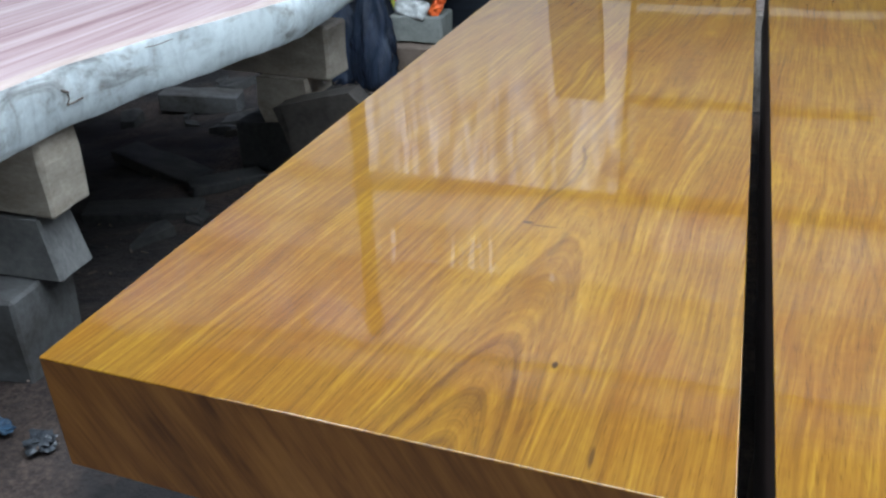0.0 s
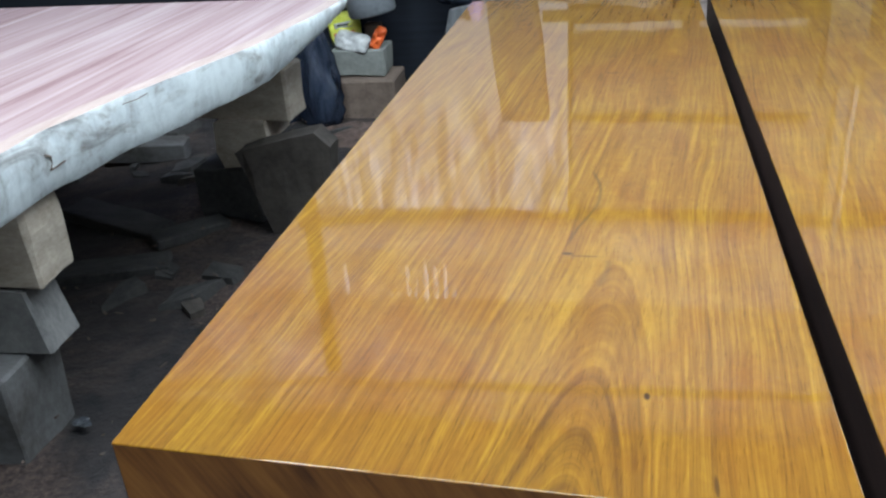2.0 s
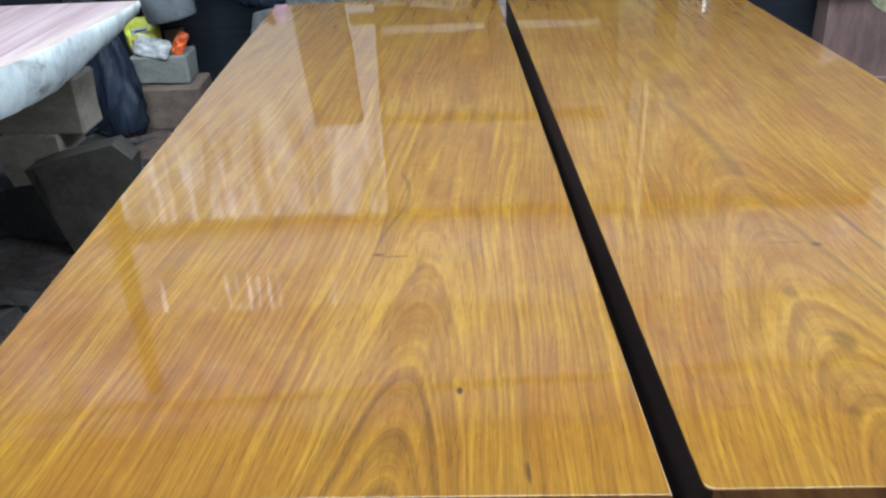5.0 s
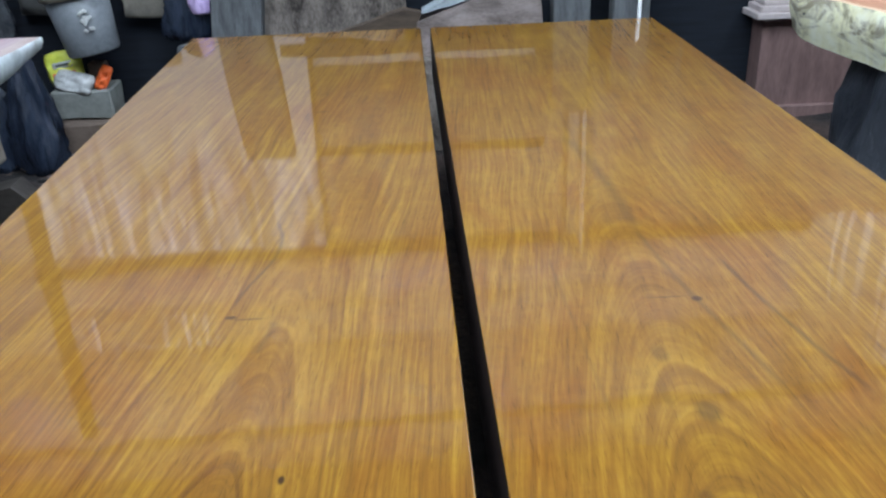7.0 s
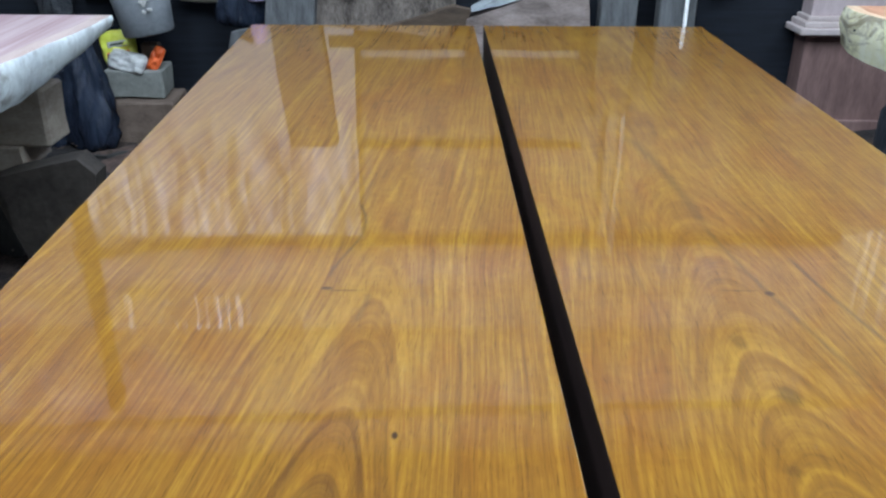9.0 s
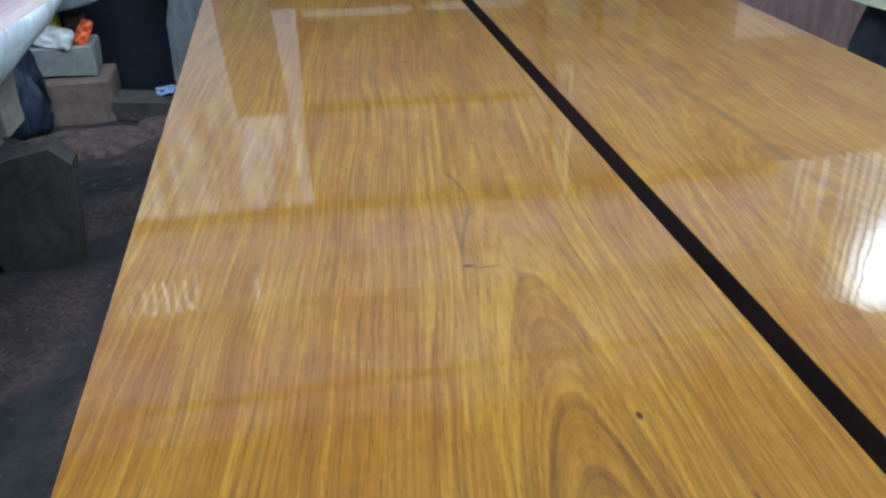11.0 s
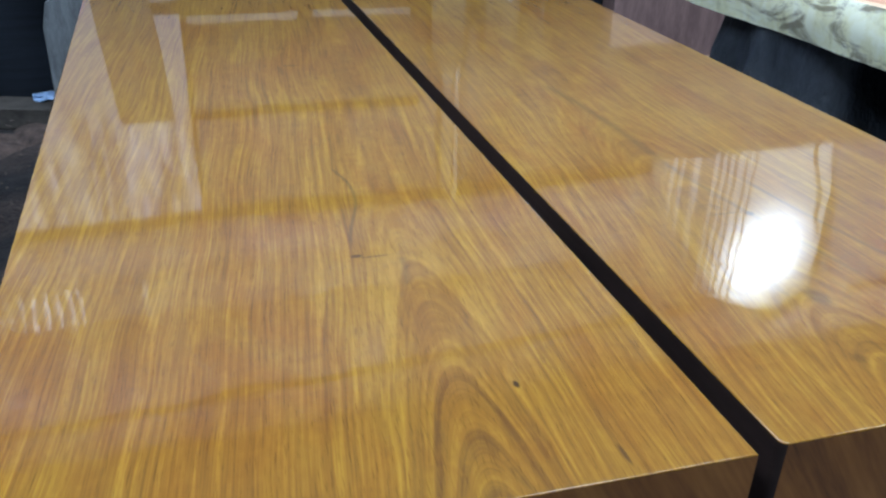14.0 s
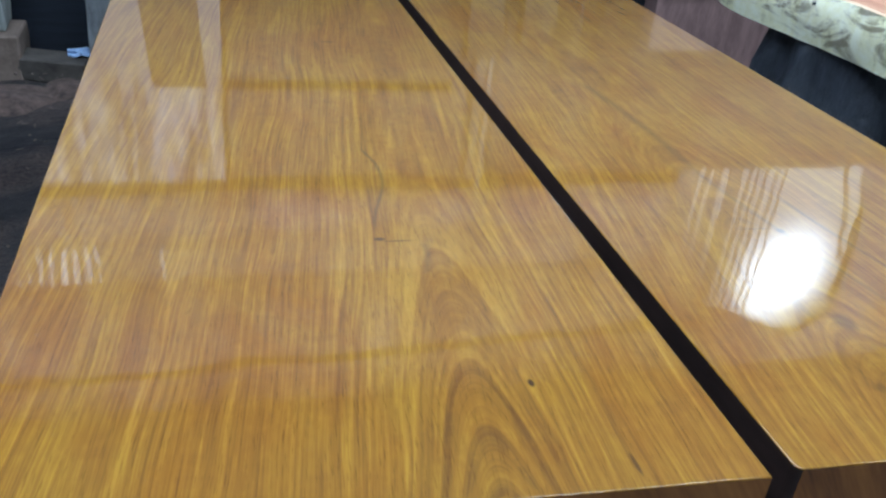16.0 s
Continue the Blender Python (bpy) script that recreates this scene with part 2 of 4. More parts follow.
TEAK_B = lacquered(
    "lacquered_teak_swirled", (1.195, 0.055), 28.0, 1.15, 7.7, 0.40, 0.012,
    [(1.214, 0.255, 0.022, 0.034, 0.5), (1.292, 0.546, 0.012, 0.012, 0.75), (1.245, 0.556, 0.05, 0.004, 0.35), (1.190, 0.395, 0.016, 0.03, 0.3), (1.170, 0.30, 0.010, 0.05, 0.2), (1.159, 0.099, 0.016, 0.015, 0.3)],
    [([(1.342, 0.26), (1.312, 0.416), (1.292, 0.546), (1.272, 0.68), (1.259, 0.837)], 0.010, 0.4), ([(1.262, 0.80), (1.266, 0.965), (1.255, 1.203), (1.225, 1.40)], 0.022, 0.4), ([(1.449, 0.257), (1.420, 0.367), (1.391, 0.534), (1.371, 0.699)], 0.009, 0.5), ([(1.090, 0.22), (1.085, 0.44), (1.078, 0.75)], 0.006, 0.2)],
    ((0.93, 0.80, 0.72), (1.05, 1.09, 1.0)))
END_GRAIN = end_grain("lacquered_end_grain")
# slab sides coloured dark, so the gap's shade is painted in
EDGE_DARK = plain("shade_dark_slab_side", (0.017, 0.010, 0.009), (0.048, 0.029, 0.025), 9, 0.45, 0.1, (1, 0.2, 1))
SAWN_RED = sawn_red("sawn_red_heartwood")
SAPWOOD = sapwood("pale_sapwood", (0.30, 0.28, 0.27), (0.52, 0.57, 0.59), (0.68, 0.74, 0.76))
SAP_TOP = plain("cream_sawn_sapwood", (0.34, 0.25, 0.225), (0.48, 0.39, 0.36), 6, 0.7, 0.2, (6, 0.8, 6))
SAP_ORANGE = plain("orange_cream_sapwood", (0.56, 0.36, 0.22), (0.76, 0.58, 0.40), 6, 0.7, 0.2, (6, 0.8, 6))
SAP_GREEN = sapwood("greenish_sapwood", (0.46, 0.43, 0.28), (0.80, 0.77, 0.50), (0.88, 0.87, 0.68), 0.05)
ORANGE_TOP = plain("orange_sawn_top", (0.36, 0.15, 0.08), (0.62, 0.34, 0.21), 5, 0.7, 0.2, (6, 0.8, 6))
OFFCUT = plain("weathered_offcut_wood", (0.24, 0.20, 0.155), (0.47, 0.41, 0.34), 7, 0.85, 0.4, (1, 1, 2))
OFFCUT_GREY = plain("grey_offcut_wood", (0.075, 0.075, 0.075), (0.22, 0.215, 0.205), 6, 0.85, 0.4, (1, 2, 1))
# shade under the raw slab is put into this darker offcut colour
OFFCUT_DARK = plain("shade_dark_offcut_wood", (0.018, 0.018, 0.019), (0.060, 0.057, 0.054), 6, 0.85, 0.4, (1, 2, 1))
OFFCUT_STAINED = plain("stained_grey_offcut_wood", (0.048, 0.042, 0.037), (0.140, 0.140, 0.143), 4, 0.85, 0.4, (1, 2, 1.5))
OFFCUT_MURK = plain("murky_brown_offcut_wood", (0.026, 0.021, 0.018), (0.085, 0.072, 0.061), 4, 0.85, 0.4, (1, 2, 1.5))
CHIP = plain("pale_wood_chip", (0.030, 0.021, 0.017), (0.14, 0.10, 0.08), 12, 0.9, 0.2)
OFFCUT_PALE = plain("grey_green_offcut_wood", (0.16, 0.17, 0.16), (0.30, 0.31, 0.29), 6, 0.85, 0.4, (1, 2, 1))
POST_WOOD = plain("grey_post_wood", (0.066, 0.070, 0.076), (0.180, 0.190, 0.200), 7, 0.85, 0.35, (4, 4, 0.7))
def trodden_soil(name):
    """Near-black earth with trodden brown sawdust drifts and pale chips."""
    m, n, l, p = material(name)
    v = coords(n, l)
    drift = tex_noise(n, l, v, 1.7, 5, 0.62, 0.6)
    grain = tex_noise(n, l, v, 60, 4, 0.7)
    mid = tex_noise(n, l, v, 9, 4, 0.65)
    earth = ramp(n, l, mid, [(0.35, (0.007, 0.0065, 0.0075)), (0.7, (0.027, 0.022, 0.022))])
    dust = ramp(n, l, grain, [(0.35, (0.026, 0.016, 0.014)), (0.68, (0.125, 0.085, 0.068))])
    k = ramp(n, l, drift, [(0.46, (0, 0, 0)), (0.64, (0.8, 0.8, 0.8))])
    l.new(mix(n, l, "MIX", k, earth, dust), p.inputs["Base Color"])
    p.inputs["Roughness"].default_value = 0.95
    bump(n, l, math_node(n, l, "ADD", math_node(n, l, "MULTIPLY", mid, 0.7), math_node(n, l, "MULTIPLY", grain, 0.3)), 1.0, 0.03, p.inputs["Normal"])
    return m


SOIL = trodden_soil("dark_sawdust_soil")
SAWDUST = plain("reddish_sawdust", (0.026, 0.017, 0.015), (0.150, 0.100, 0.080), 24, 0.95, 1.0)
# near-black colour carries the deep shade along the lower wall
DARK_PLANK = plain("shade_black_plank", (0.0025, 0.0045, 0.009), (0.008, 0.013, 0.024), 5, 0.9, 0.3, (0.5, 4, 8))
DARK_RAIL = plain("dark_rail_wood", (0.05, 0.035, 0.025), (0.14, 0.10, 0.07), 6, 0.8, 0.3, (0.5, 4, 4))
PALE_BOARD = plain("pale_dusty_sheet", (0.62, 0.61, 0.60), (0.80, 0.79, 0.78), 2.5, 0.85, 0.15, (1.5, 1, 0.6))
PALE_DIM = plain("dim_dusty_board", (0.26, 0.25, 0.25), (0.44, 0.43, 0.43), 2.5, 0.85, 0.15, (1.5, 1, 0.6))
ROOF_SHEET = plain("dusty_roof_sheet", (0.10, 0.10, 0.10), (0.20, 0.20, 0.195), 2.0, 0.7, 0.1)
BLACK_PLASTIC = plain("glossy_black_plastic_film", (0.010, 0.015, 0.028), (0.040, 0.055, 0.090), 5, 0.16, 0.8, (3.0, 3.0, 0.5), depth=0.04)
CHARRED = plain("charred_stump_wood", (0.006, 0.008, 0.012), (0.055, 0.061, 0.076), 5, 0.42, 0.9, (1, 1, 0.5), depth=0.03)
BUCKET_GREY = plain("grey_bucket_plastic", (0.11, 0.122, 0.14), (0.25, 0.27, 0.295), 5, 0.45, 0.1)
BUCKET_RIM = plain("tan_bucket_rim", (0.20, 0.18, 0.14), (0.32, 0.29, 0.24), 9, 0.5, 0.1)
SACK_DARK = plain("dark_grey_sackcloth", (0.035, 0.035, 0.036), (0.085, 0.083, 0.08), 14, 0.9, 0.4)
OFFCUT_BROWN = plain("brown_box_wood", (0.10, 0.072, 0.056), (0.20, 0.15, 0.12), 10, 0.8, 0.3)
SACK_TAN = plain("tan_sackcloth", (0.13, 0.12, 0.10), (0.24, 0.215, 0.18), 14, 0.9, 0.4)
PINK_CLOTH = plain("lilac_pink_cloth", (0.42, 0.30, 0.58), (0.66, 0.52, 0.80), 22, 0.85, 0.4)
# cabinet body is darker than its upper panel: shade put into the colour
PEDESTAL_WOOD = plain("shaded_pinkish_primed_wood", (0.13, 0.078, 0.072), (0.29, 0.185, 0.17), 4, 0.6, 0.15, (3, 3, 0.6))
PEDESTAL_UP = plain("pale_lilac_primed_wood", (0.40, 0.32, 0.33), (0.60, 0.51, 0.52), 4, 0.6, 0.15, (3, 3, 0.6))
PEDESTAL_TRIM = plain("pale_primed_moulding", (0.50, 0.42, 0.41), (0.64, 0.57, 0.56), 6, 0.55, 0.1)
ROCK = plain("brown_bark_slab", (0.030, 0.023, 0.019), (0.34, 0.29, 0.255), 5, 0.85, 0.9, (2, 2, 1), depth=0.03)
LOG_FACE = plain("pinkish_split_log", (0.12, 0.092, 0.082), (0.38, 0.315, 0.295), 6, 0.8, 0.5, (1, 3, 3))
LOG_PALE = plain("pale_blue_grey_bark", (0.20, 0.23, 0.26), (0.52, 0.58, 0.62), 7, 0.8, 0.4)
YELLOW_FILM = plain("yellow_green_snack_film", (0.70, 0.76, 0.06), (0.86, 0.90, 0.20), 6, 0.3, 0.2)
RED_FILM = plain("red_print", (0.60, 0.06, 0.03), (0.72, 0.12, 0.05), 10, 0.35, 0.1)
ORANGE_FILM = plain("orange_packet_film", (0.80, 0.11, 0.02), (0.90, 0.19, 0.05), 10, 0.3, 0.2)
WHITE_FILM = plain("cloudy_clear_film", (0.34, 0.35, 0.35), (0.66, 0.67, 0.67), 22, 0.22, 0.5)
CLEAR_FILM = plain("grubby_clear_film", (0.018, 0.020, 0.026), (0.08, 0.087, 0.098), 16, 0.2, 0.5)
BLUE_DARK = plain("faded_blue_film", (0.015, 0.03, 0.055), (0.06, 0.13, 0.22), 25, 0.4, 0.5)
BLUE_FILM = plain("pale_blue_film", (0.24, 0.38, 0.66), (0.42, 0.56, 0.80), 20, 0.4, 0.5)
WHITE_PIPE = plain("white_plastic_pipe", (0.86, 0.88, 0.89), (0.93, 0.94, 0.95), 10, 0.35, 0.05)
DARK_PRINT = plain("dark_print", (0.03, 0.05, 0.03), (0.06, 0.08, 0.05), 10, 0.4, 0.1)
def sky_glow(name):
    """Daylight beyond the gable: a bright clearing in the overcast with a soft halo."""
    m, n, l, p = material(name)
    n.remove(p)
    tc, sep = n.new("ShaderNodeTexCoord"), n.new("ShaderNodeSeparateXYZ")
    l.new(tc.outputs["Object"], sep.inputs[0])
    dx = math_node(n, l, "SUBTRACT", sep.outputs["X"], 4.86)
    dz = math_node(n, l, "SUBTRACT", sep.outputs["Z"], 3.50)
    rr = math_node(n, l, "ADD", math_node(n, l, "MULTIPLY", dx, dx), math_node(n, l, "MULTIPLY", dz, dz))
    core = math_node(n, l, "POWER", 2.718, math_node(n, l, "MULTIPLY", rr, -9.5))
    wide = math_node(n, l, "POWER", 2.718, math_node(n, l, "MULTIPLY", rr, -2.6))
    e = node(n, "ShaderNodeEmission")
    e.inputs[0].default_value = (0.84, 0.94, 1.0, 1)
    tot = math_node(n, l, "ADD", math_node(n, l, "MULTIPLY", core, 24.0), math_node(n, l, "MULTIPLY", wide, 1.3))
    l.new(math_node(n, l, "ADD", tot, remap(n, l, sep.outputs["Z"], 2.6, 3.7, 1.5, 0.2)), e.inputs[1])
    l.new(e.outputs[0], n["Material Output"].inputs[0])
    return m


def haze_glow(name):
    """Glowing daylight backdrop: soft uneven upright streaks painted into the emission, brighter higher up."""
    m, n, l, p = material(name)
    n.remove(p)
    tc, sep = n.new("ShaderNodeTexCoord"), n.new("ShaderNodeSeparateXYZ")
    l.new(tc.outputs["Object"], sep.inputs[0])
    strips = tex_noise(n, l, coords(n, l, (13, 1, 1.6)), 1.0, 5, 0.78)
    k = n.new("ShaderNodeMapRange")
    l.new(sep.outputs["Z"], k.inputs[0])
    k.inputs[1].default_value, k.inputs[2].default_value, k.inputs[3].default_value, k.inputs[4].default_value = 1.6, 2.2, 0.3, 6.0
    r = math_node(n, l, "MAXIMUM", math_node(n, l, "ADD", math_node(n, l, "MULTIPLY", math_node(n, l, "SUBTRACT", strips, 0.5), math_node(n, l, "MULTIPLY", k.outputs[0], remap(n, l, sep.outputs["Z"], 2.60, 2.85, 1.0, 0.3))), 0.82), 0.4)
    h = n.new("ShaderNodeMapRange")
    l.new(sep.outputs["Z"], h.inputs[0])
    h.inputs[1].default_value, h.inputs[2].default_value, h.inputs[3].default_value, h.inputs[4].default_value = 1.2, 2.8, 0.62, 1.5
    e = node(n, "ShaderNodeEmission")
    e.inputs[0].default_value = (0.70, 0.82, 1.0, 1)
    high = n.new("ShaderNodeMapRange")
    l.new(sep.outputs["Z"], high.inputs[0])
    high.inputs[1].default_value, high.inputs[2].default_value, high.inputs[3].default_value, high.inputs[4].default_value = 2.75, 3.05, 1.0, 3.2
    # emission lowered towards +x to dim the panels there
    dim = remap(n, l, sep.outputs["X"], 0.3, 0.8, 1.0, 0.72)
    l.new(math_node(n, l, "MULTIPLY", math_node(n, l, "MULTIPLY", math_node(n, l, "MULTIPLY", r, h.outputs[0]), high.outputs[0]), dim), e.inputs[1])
    l.new(e.outputs[0], n["Material Output"].inputs[0])
    return m


def translucent_sheet(name, dark, light):
    m, n, l, p = material(name)
    col = ramp(n, l, tex_noise(n, l, coords(n, l, (1.6, 1, 0.7)), 2.5, 4, 0.6), [(0.35, dark), (0.65, light)])
    l.new(col, p.inputs["Base Color"])
    p.inputs["Roughness"].default_value = 0.6
    t = n.new("ShaderNodeBsdfTranslucent")
    l.new(col, t.inputs[0])
    mx = n.new("ShaderNodeMixShader")
    mx.inputs[0].default_value = 0.58
    l.new(p.outputs[0], mx.inputs[1])
    l.new(t.outputs[0], mx.inputs[2])
    l.new(mx.outputs[0], n["Material Output"].inputs[0])
    return m


GLOW_BACK = haze_glow("hazy_daylight")
SHEET = translucent_sheet("translucent_dusty_sheet", (0.60, 0.61, 0.71), (0.80, 0.83, 0.94))
# darker copy of SHEET: the panels' dimmer daylight is put into the colour
SHEET_DIM = translucent_sheet("dimmed_translucent_sheet", (0.36, 0.35, 0.36), (0.54, 0.54, 0.56))
GLOW_SKY = sky_glow("bright_overcast_sky")


# ---- building helpers ----
def mesh_of(name, bm, *mats):
    me = bpy.data.meshes.new(name)
    bmesh.ops.recalc_face_normals(bm, faces=bm.faces)
    bm.to_mesh(me)
    bm.free()
    for m in mats:
        me.materials.append(m)
    return me


def part(name, bm, mat, parent=None, label="", smooth=False):
    mats = mat if isinstance(mat, (list, tuple)) else [mat]
    ob = new(name, mesh_of(name, bm, *mats))
    if smooth:
        for poly in ob.data.polygons:
            poly.use_smooth = True
    if parent is not None:
        ob.parent = parent
    if label:
        ob["label"] = label
    return ob


def empty(name, at=(0, 0, 0)):
    ob = new(name)
    ob.empty_display_size = 0.05
    ob.location = at
    return ob


def under(thing, child):
    """Keeps the child's world place while it hangs under a thing that is not at the origin."""
    child.parent = thing
    child.matrix_parent_inverse = Matrix.Translation(thing.location).inverted()
    return child


def box(x0, x1, y0, y1, z0, z1, bevel=0.004, seg=1):
    bm = bmesh.new()
    bmesh.ops.create_cube(bm, size=1, matrix=Matrix.Translation(((x0 + x1) / 2, (y0 + y1) / 2, (z0 + z1) / 2)) @ Matrix.Diagonal((x1 - x0, y1 - y0, z1 - z0, 1)))
    if bevel:
        bmesh.ops.bevel(bm, geom=bm.edges[:], offset=bevel, segments=seg, affect="EDGES", profile=0.5)
    return bm


def turned(bm, centre, rz=0, rx=0, ry=0):
    c = Vector(centre)
    m = Matrix.Translation(c) @ pose(0, 0, 0, rx, ry, rz) @ Matrix.Translation(-c)
    bmesh.ops.transform(bm, matrix=m, verts=bm.verts)
    return bm


def roughen(bm, cuts, amount, scale, seed=0.0):
    if cuts:
        bmesh.ops.subdivide_edges(bm, edges=bm.edges[:], cuts=cuts, use_grid_fill=True)
    bm.normal_update()
    for v in bm.verts:
        v.co += v.normal * amount * noise.noise(v.co * scale + Vector((seed, seed * 2, -seed)))
    return bm


def tube(points, radius, sides=8):
    bm = bmesh.new()
    rings = []
    for k, p in enumerate(points):
        a, b = Vector(points[max(k - 1, 0)]), Vector(points[min(k + 1, len(points) - 1)])
        q = (b - a).to_track_quat("Z", "Y").to_matrix()
        rings.append([bm.verts.new(Vector(p) + q @ Vector((radius * math.cos(i * math.tau / sides), radius * math.sin(i * math.tau / sides), 0))) for i in range(sides)])
    for r, s in zip(rings, rings[1:]):
        for i in range(sides):
            bm.faces.new((r[i], r[(i + 1) % sides], s[(i + 1) % sides], s[i]))
    bm.faces.new(rings[0])
    bm.faces.new(rings[-1])
    return bm


def lathe(profile, centre, sides=32, wob=0.0, seed=0.0, closed=True):
    bm = bmesh.new()
    rings = []
    for r, z in profile:
        ring = []
        for i in range(sides):
            a = i * math.tau / sides
            rr = r * (1 + wob * noise.noise(Vector((math.cos(a) * 1.6, math.sin(a) * 1.6, z * 2 + seed))))
            ring.append(bm.verts.new((centre[0] + rr * math.cos(a), centre[1] + rr * math.sin(a), centre[2] + z)))
        rings.append(ring)
    for r, s in zip(rings, rings[1:]):
        for i in range(sides):
            bm.faces.new((r[i], r[(i + 1) % sides], s[(i + 1) % sides], s[i]))
    if closed:
        bm.faces.new(rings[0])
        bm.faces.new(rings[-1])
    return bm


def interp(pairs, v):
    for (a, p), (b, q) in zip(pairs, pairs[1:]):
        if v <= b:
            k = min(max((v - a) / (b - a), 0), 1)
            return p + (q - p) * k
    return pairs[-1][1]


# ---- the shed: ground, walls, roof ----
def ground_sheet():
    bm = bmesh.new()
    n, grid = 150, []
    for j in range(n + 1):
        row = []
        for i in range(n + 1):
            u, v = i / n * 2 - 1, j / n * 2 - 1
            x, y = 1 + 4 * u + 56 * u ** 9, 1.4 + 4 * v + 56 * v ** 9
            z = GROUND + 0.035 * noise.noise(Vector((x * 1.3, y * 1.3, 0))) + 0.022 * noise.noise(Vector((x * 5, y * 5, 3))) + 0.010 * noise.noise(Vector((x * 14, y * 14, 7)))
            row.append(bm.verts.new((x, y, z)))
        grid.append(row)
    for j in range(n):
        for i in range(n):
            bm.faces.new((grid[j][i], grid[j][i + 1], grid[j + 1][i + 1], grid[j + 1][i]))
    return bm


tagged(part("ground", ground_sheet(), SOIL, smooth=True), "dark earth floor littered with trodden sawdust", "ground", kind="structure")

X0, X1, Y0 = -4.0, 7.6, -4.6
OPEN_L, OPEN_R, HEAD = -1.20, 0.33, 2.13     # slatted opening
SKY_L, SKY_B, SKY_T = 3.12, 2.10, 3.30      # bright opening


def corrugated(x0, x1, z0, z1, y=WALL_Y, pitch=0.076, depth=0.009):
    """An upright corrugated sheet with a front and a back skin."""
    bm = bmesh.new()
    n = max(8, int((x1 - x0) / pitch * 8))
    cols = []
    for i in range(n + 1):
        x = x0 + (x1 - x0) * i / n
        d = depth * math.sin(x / pitch * math.tau)
        cols.append([bm.verts.new((x, y + d, z0)), bm.verts.new((x, y + d, z1)), bm.verts.new((x, y + d + 0.003, z1)), bm.verts.new((x, y + d + 0.003, z0))])
    for a, b in zip(cols, cols[1:]):
        for k in range(4):
            bm.faces.new((a[k], b[k], b[(k + 1) % 4], a[(k + 1) % 4]))
    bm.faces.new(cols[0])
    bm.faces.new(cols[-1])
    return bm


def wall_panel(name, x0, x1, z0, z1, mat, flat=False, label="pale corrugated sheet wall of the shed", depth=0.009):
    bm = box(x0, x1, WALL_Y, WALL_Y + 0.06, z0, z1, 0) if flat else corrugated(x0, x1, z0, z1, depth=depth)
    return tagged(part(name, bm, mat, smooth=not flat), label, "wall", kind="structure")


SLOT0, SLOT1 = 2.52, 2.74
wall_panel("wall_north_lower", X0, X1, -0.2, 0.93, DARK_PLANK, True, "lower wall coloured near-black for deep shade")
wall_panel("wall_north_west", X0, OPEN_L, 0.934, HEAD, SHEET)
wall_panel("wall_north_middle", OPEN_R, 2.26, 0.934, HEAD, SHEET_DIM, False, "dimmed corrugated sheet wall of the shed")
wall_panel("wall_north_ribbed", 2.26, SKY_L, 0.934, HEAD, SHEET_DIM, False, "dimmed deeply corrugated sheet wall of the shed", 0.022)
wall_panel("wall_north_band", X0, SKY_L, HEAD, SLOT0, SHEET)
wall_panel("wall_north_upper", X0, SKY_L, SLOT1, ROOF_Z + 0.03, SHEET)
edges = [X0, -1.10, -1.065, -0.80, -0.783, -0.755, -0.736, -0.69, -0.664, -0.63, -0.608, -0.565, -0.537, -0.505, -0.482, -0.445, -0.417, -0.385, -0.366, -0.04, -0.026, SKY_L]
for a, b in zip(edges[::2], edges[1::2]):
    wall_panel("wall_north_strip", a, b, SLOT0 - 0.002, SLOT1 + 0.002, SHEET, True, "pale boards with narrow gaps of daylight between")
wall_panel("wall_north_east", SKY_L, X1, 0.934, SKY_B, SHEET_DIM, False, "dimmed deeply corrugated sheet below the bright opening", 0.022)


def cut_panel(name, outline, label):
    """A flat sheet cut to an outline in x and z."""
    bm = bmesh.new()
    rings = [[bm.verts.new((x, y, z)) for x, z in outline] for y in (WALL_Y, WALL_Y + 0.02)]
    n = len(outline)
    bm.faces.new(rings[0])
    bm.faces.new(rings[1][::-1])
    for k in range(n):
        bm.faces.new((rings[0][k], rings[1][k], rings[1][(k + 1) % n], rings[0][(k + 1) % n]))
    bmesh.ops.triangulate(bm, faces=[f for f in bm.faces if len(f.verts) > 4])
    return tagged(part(name, bm, SHEET), label, "wall", kind="structure")


cut_panel("wall_north_head", [(3.124, 3.02), (3.40, 3.08), (3.60, 3.16), (3.78, 3.25), (3.92, 3.25), (4.10, 3.38), (4.18, 3.36), (4.29, 3.52), (4.36, 3.40), (4.47, 3.44), (4.60, 3.27), (4.84, 3.72), (3.124, 3.72)], "pale sheet with a ragged lower edge over the bright opening")
cut_panel("wall_north_corner", [(X1, SKY_B + 0.004), (4.50, SKY_B + 0.004), (4.52, 2.2), (4.58, 2.36), (4.625, 2.54), (4.61, 2.68), (4.635, 2.80), (4.62, 2.93), (4.65, 3.03), (4.60, 3.15), (4.625, 3.25), (4.875, 3.72), (X1, 3.72)], "pale sheet with a torn edge beside the bright opening")
# side and front walls are out of view, added to close off light
for name, a in (("wall_west", (X0 - 0.06, X0, Y0, WALL_Y + 0.06)), ("wall_east", (X1, X1 + 0.06, Y0, WALL_Y + 0.06)), ("wall_south", (X0, -1.5, Y0 - 0.06, Y0)), ("wall_south", (4.1, X1, Y0 - 0.06, Y0)), ("wall_south_lintel", (-1.5, 4.1, Y0 - 0.06, Y0))):
    tagged(part(name, box(*a, 2.55 if "lintel" in name else -0.2, ROOF_Z, 0), DARK_RAIL), "unseen dark timber wall added to enclose the shed", "wall", kind="structure")


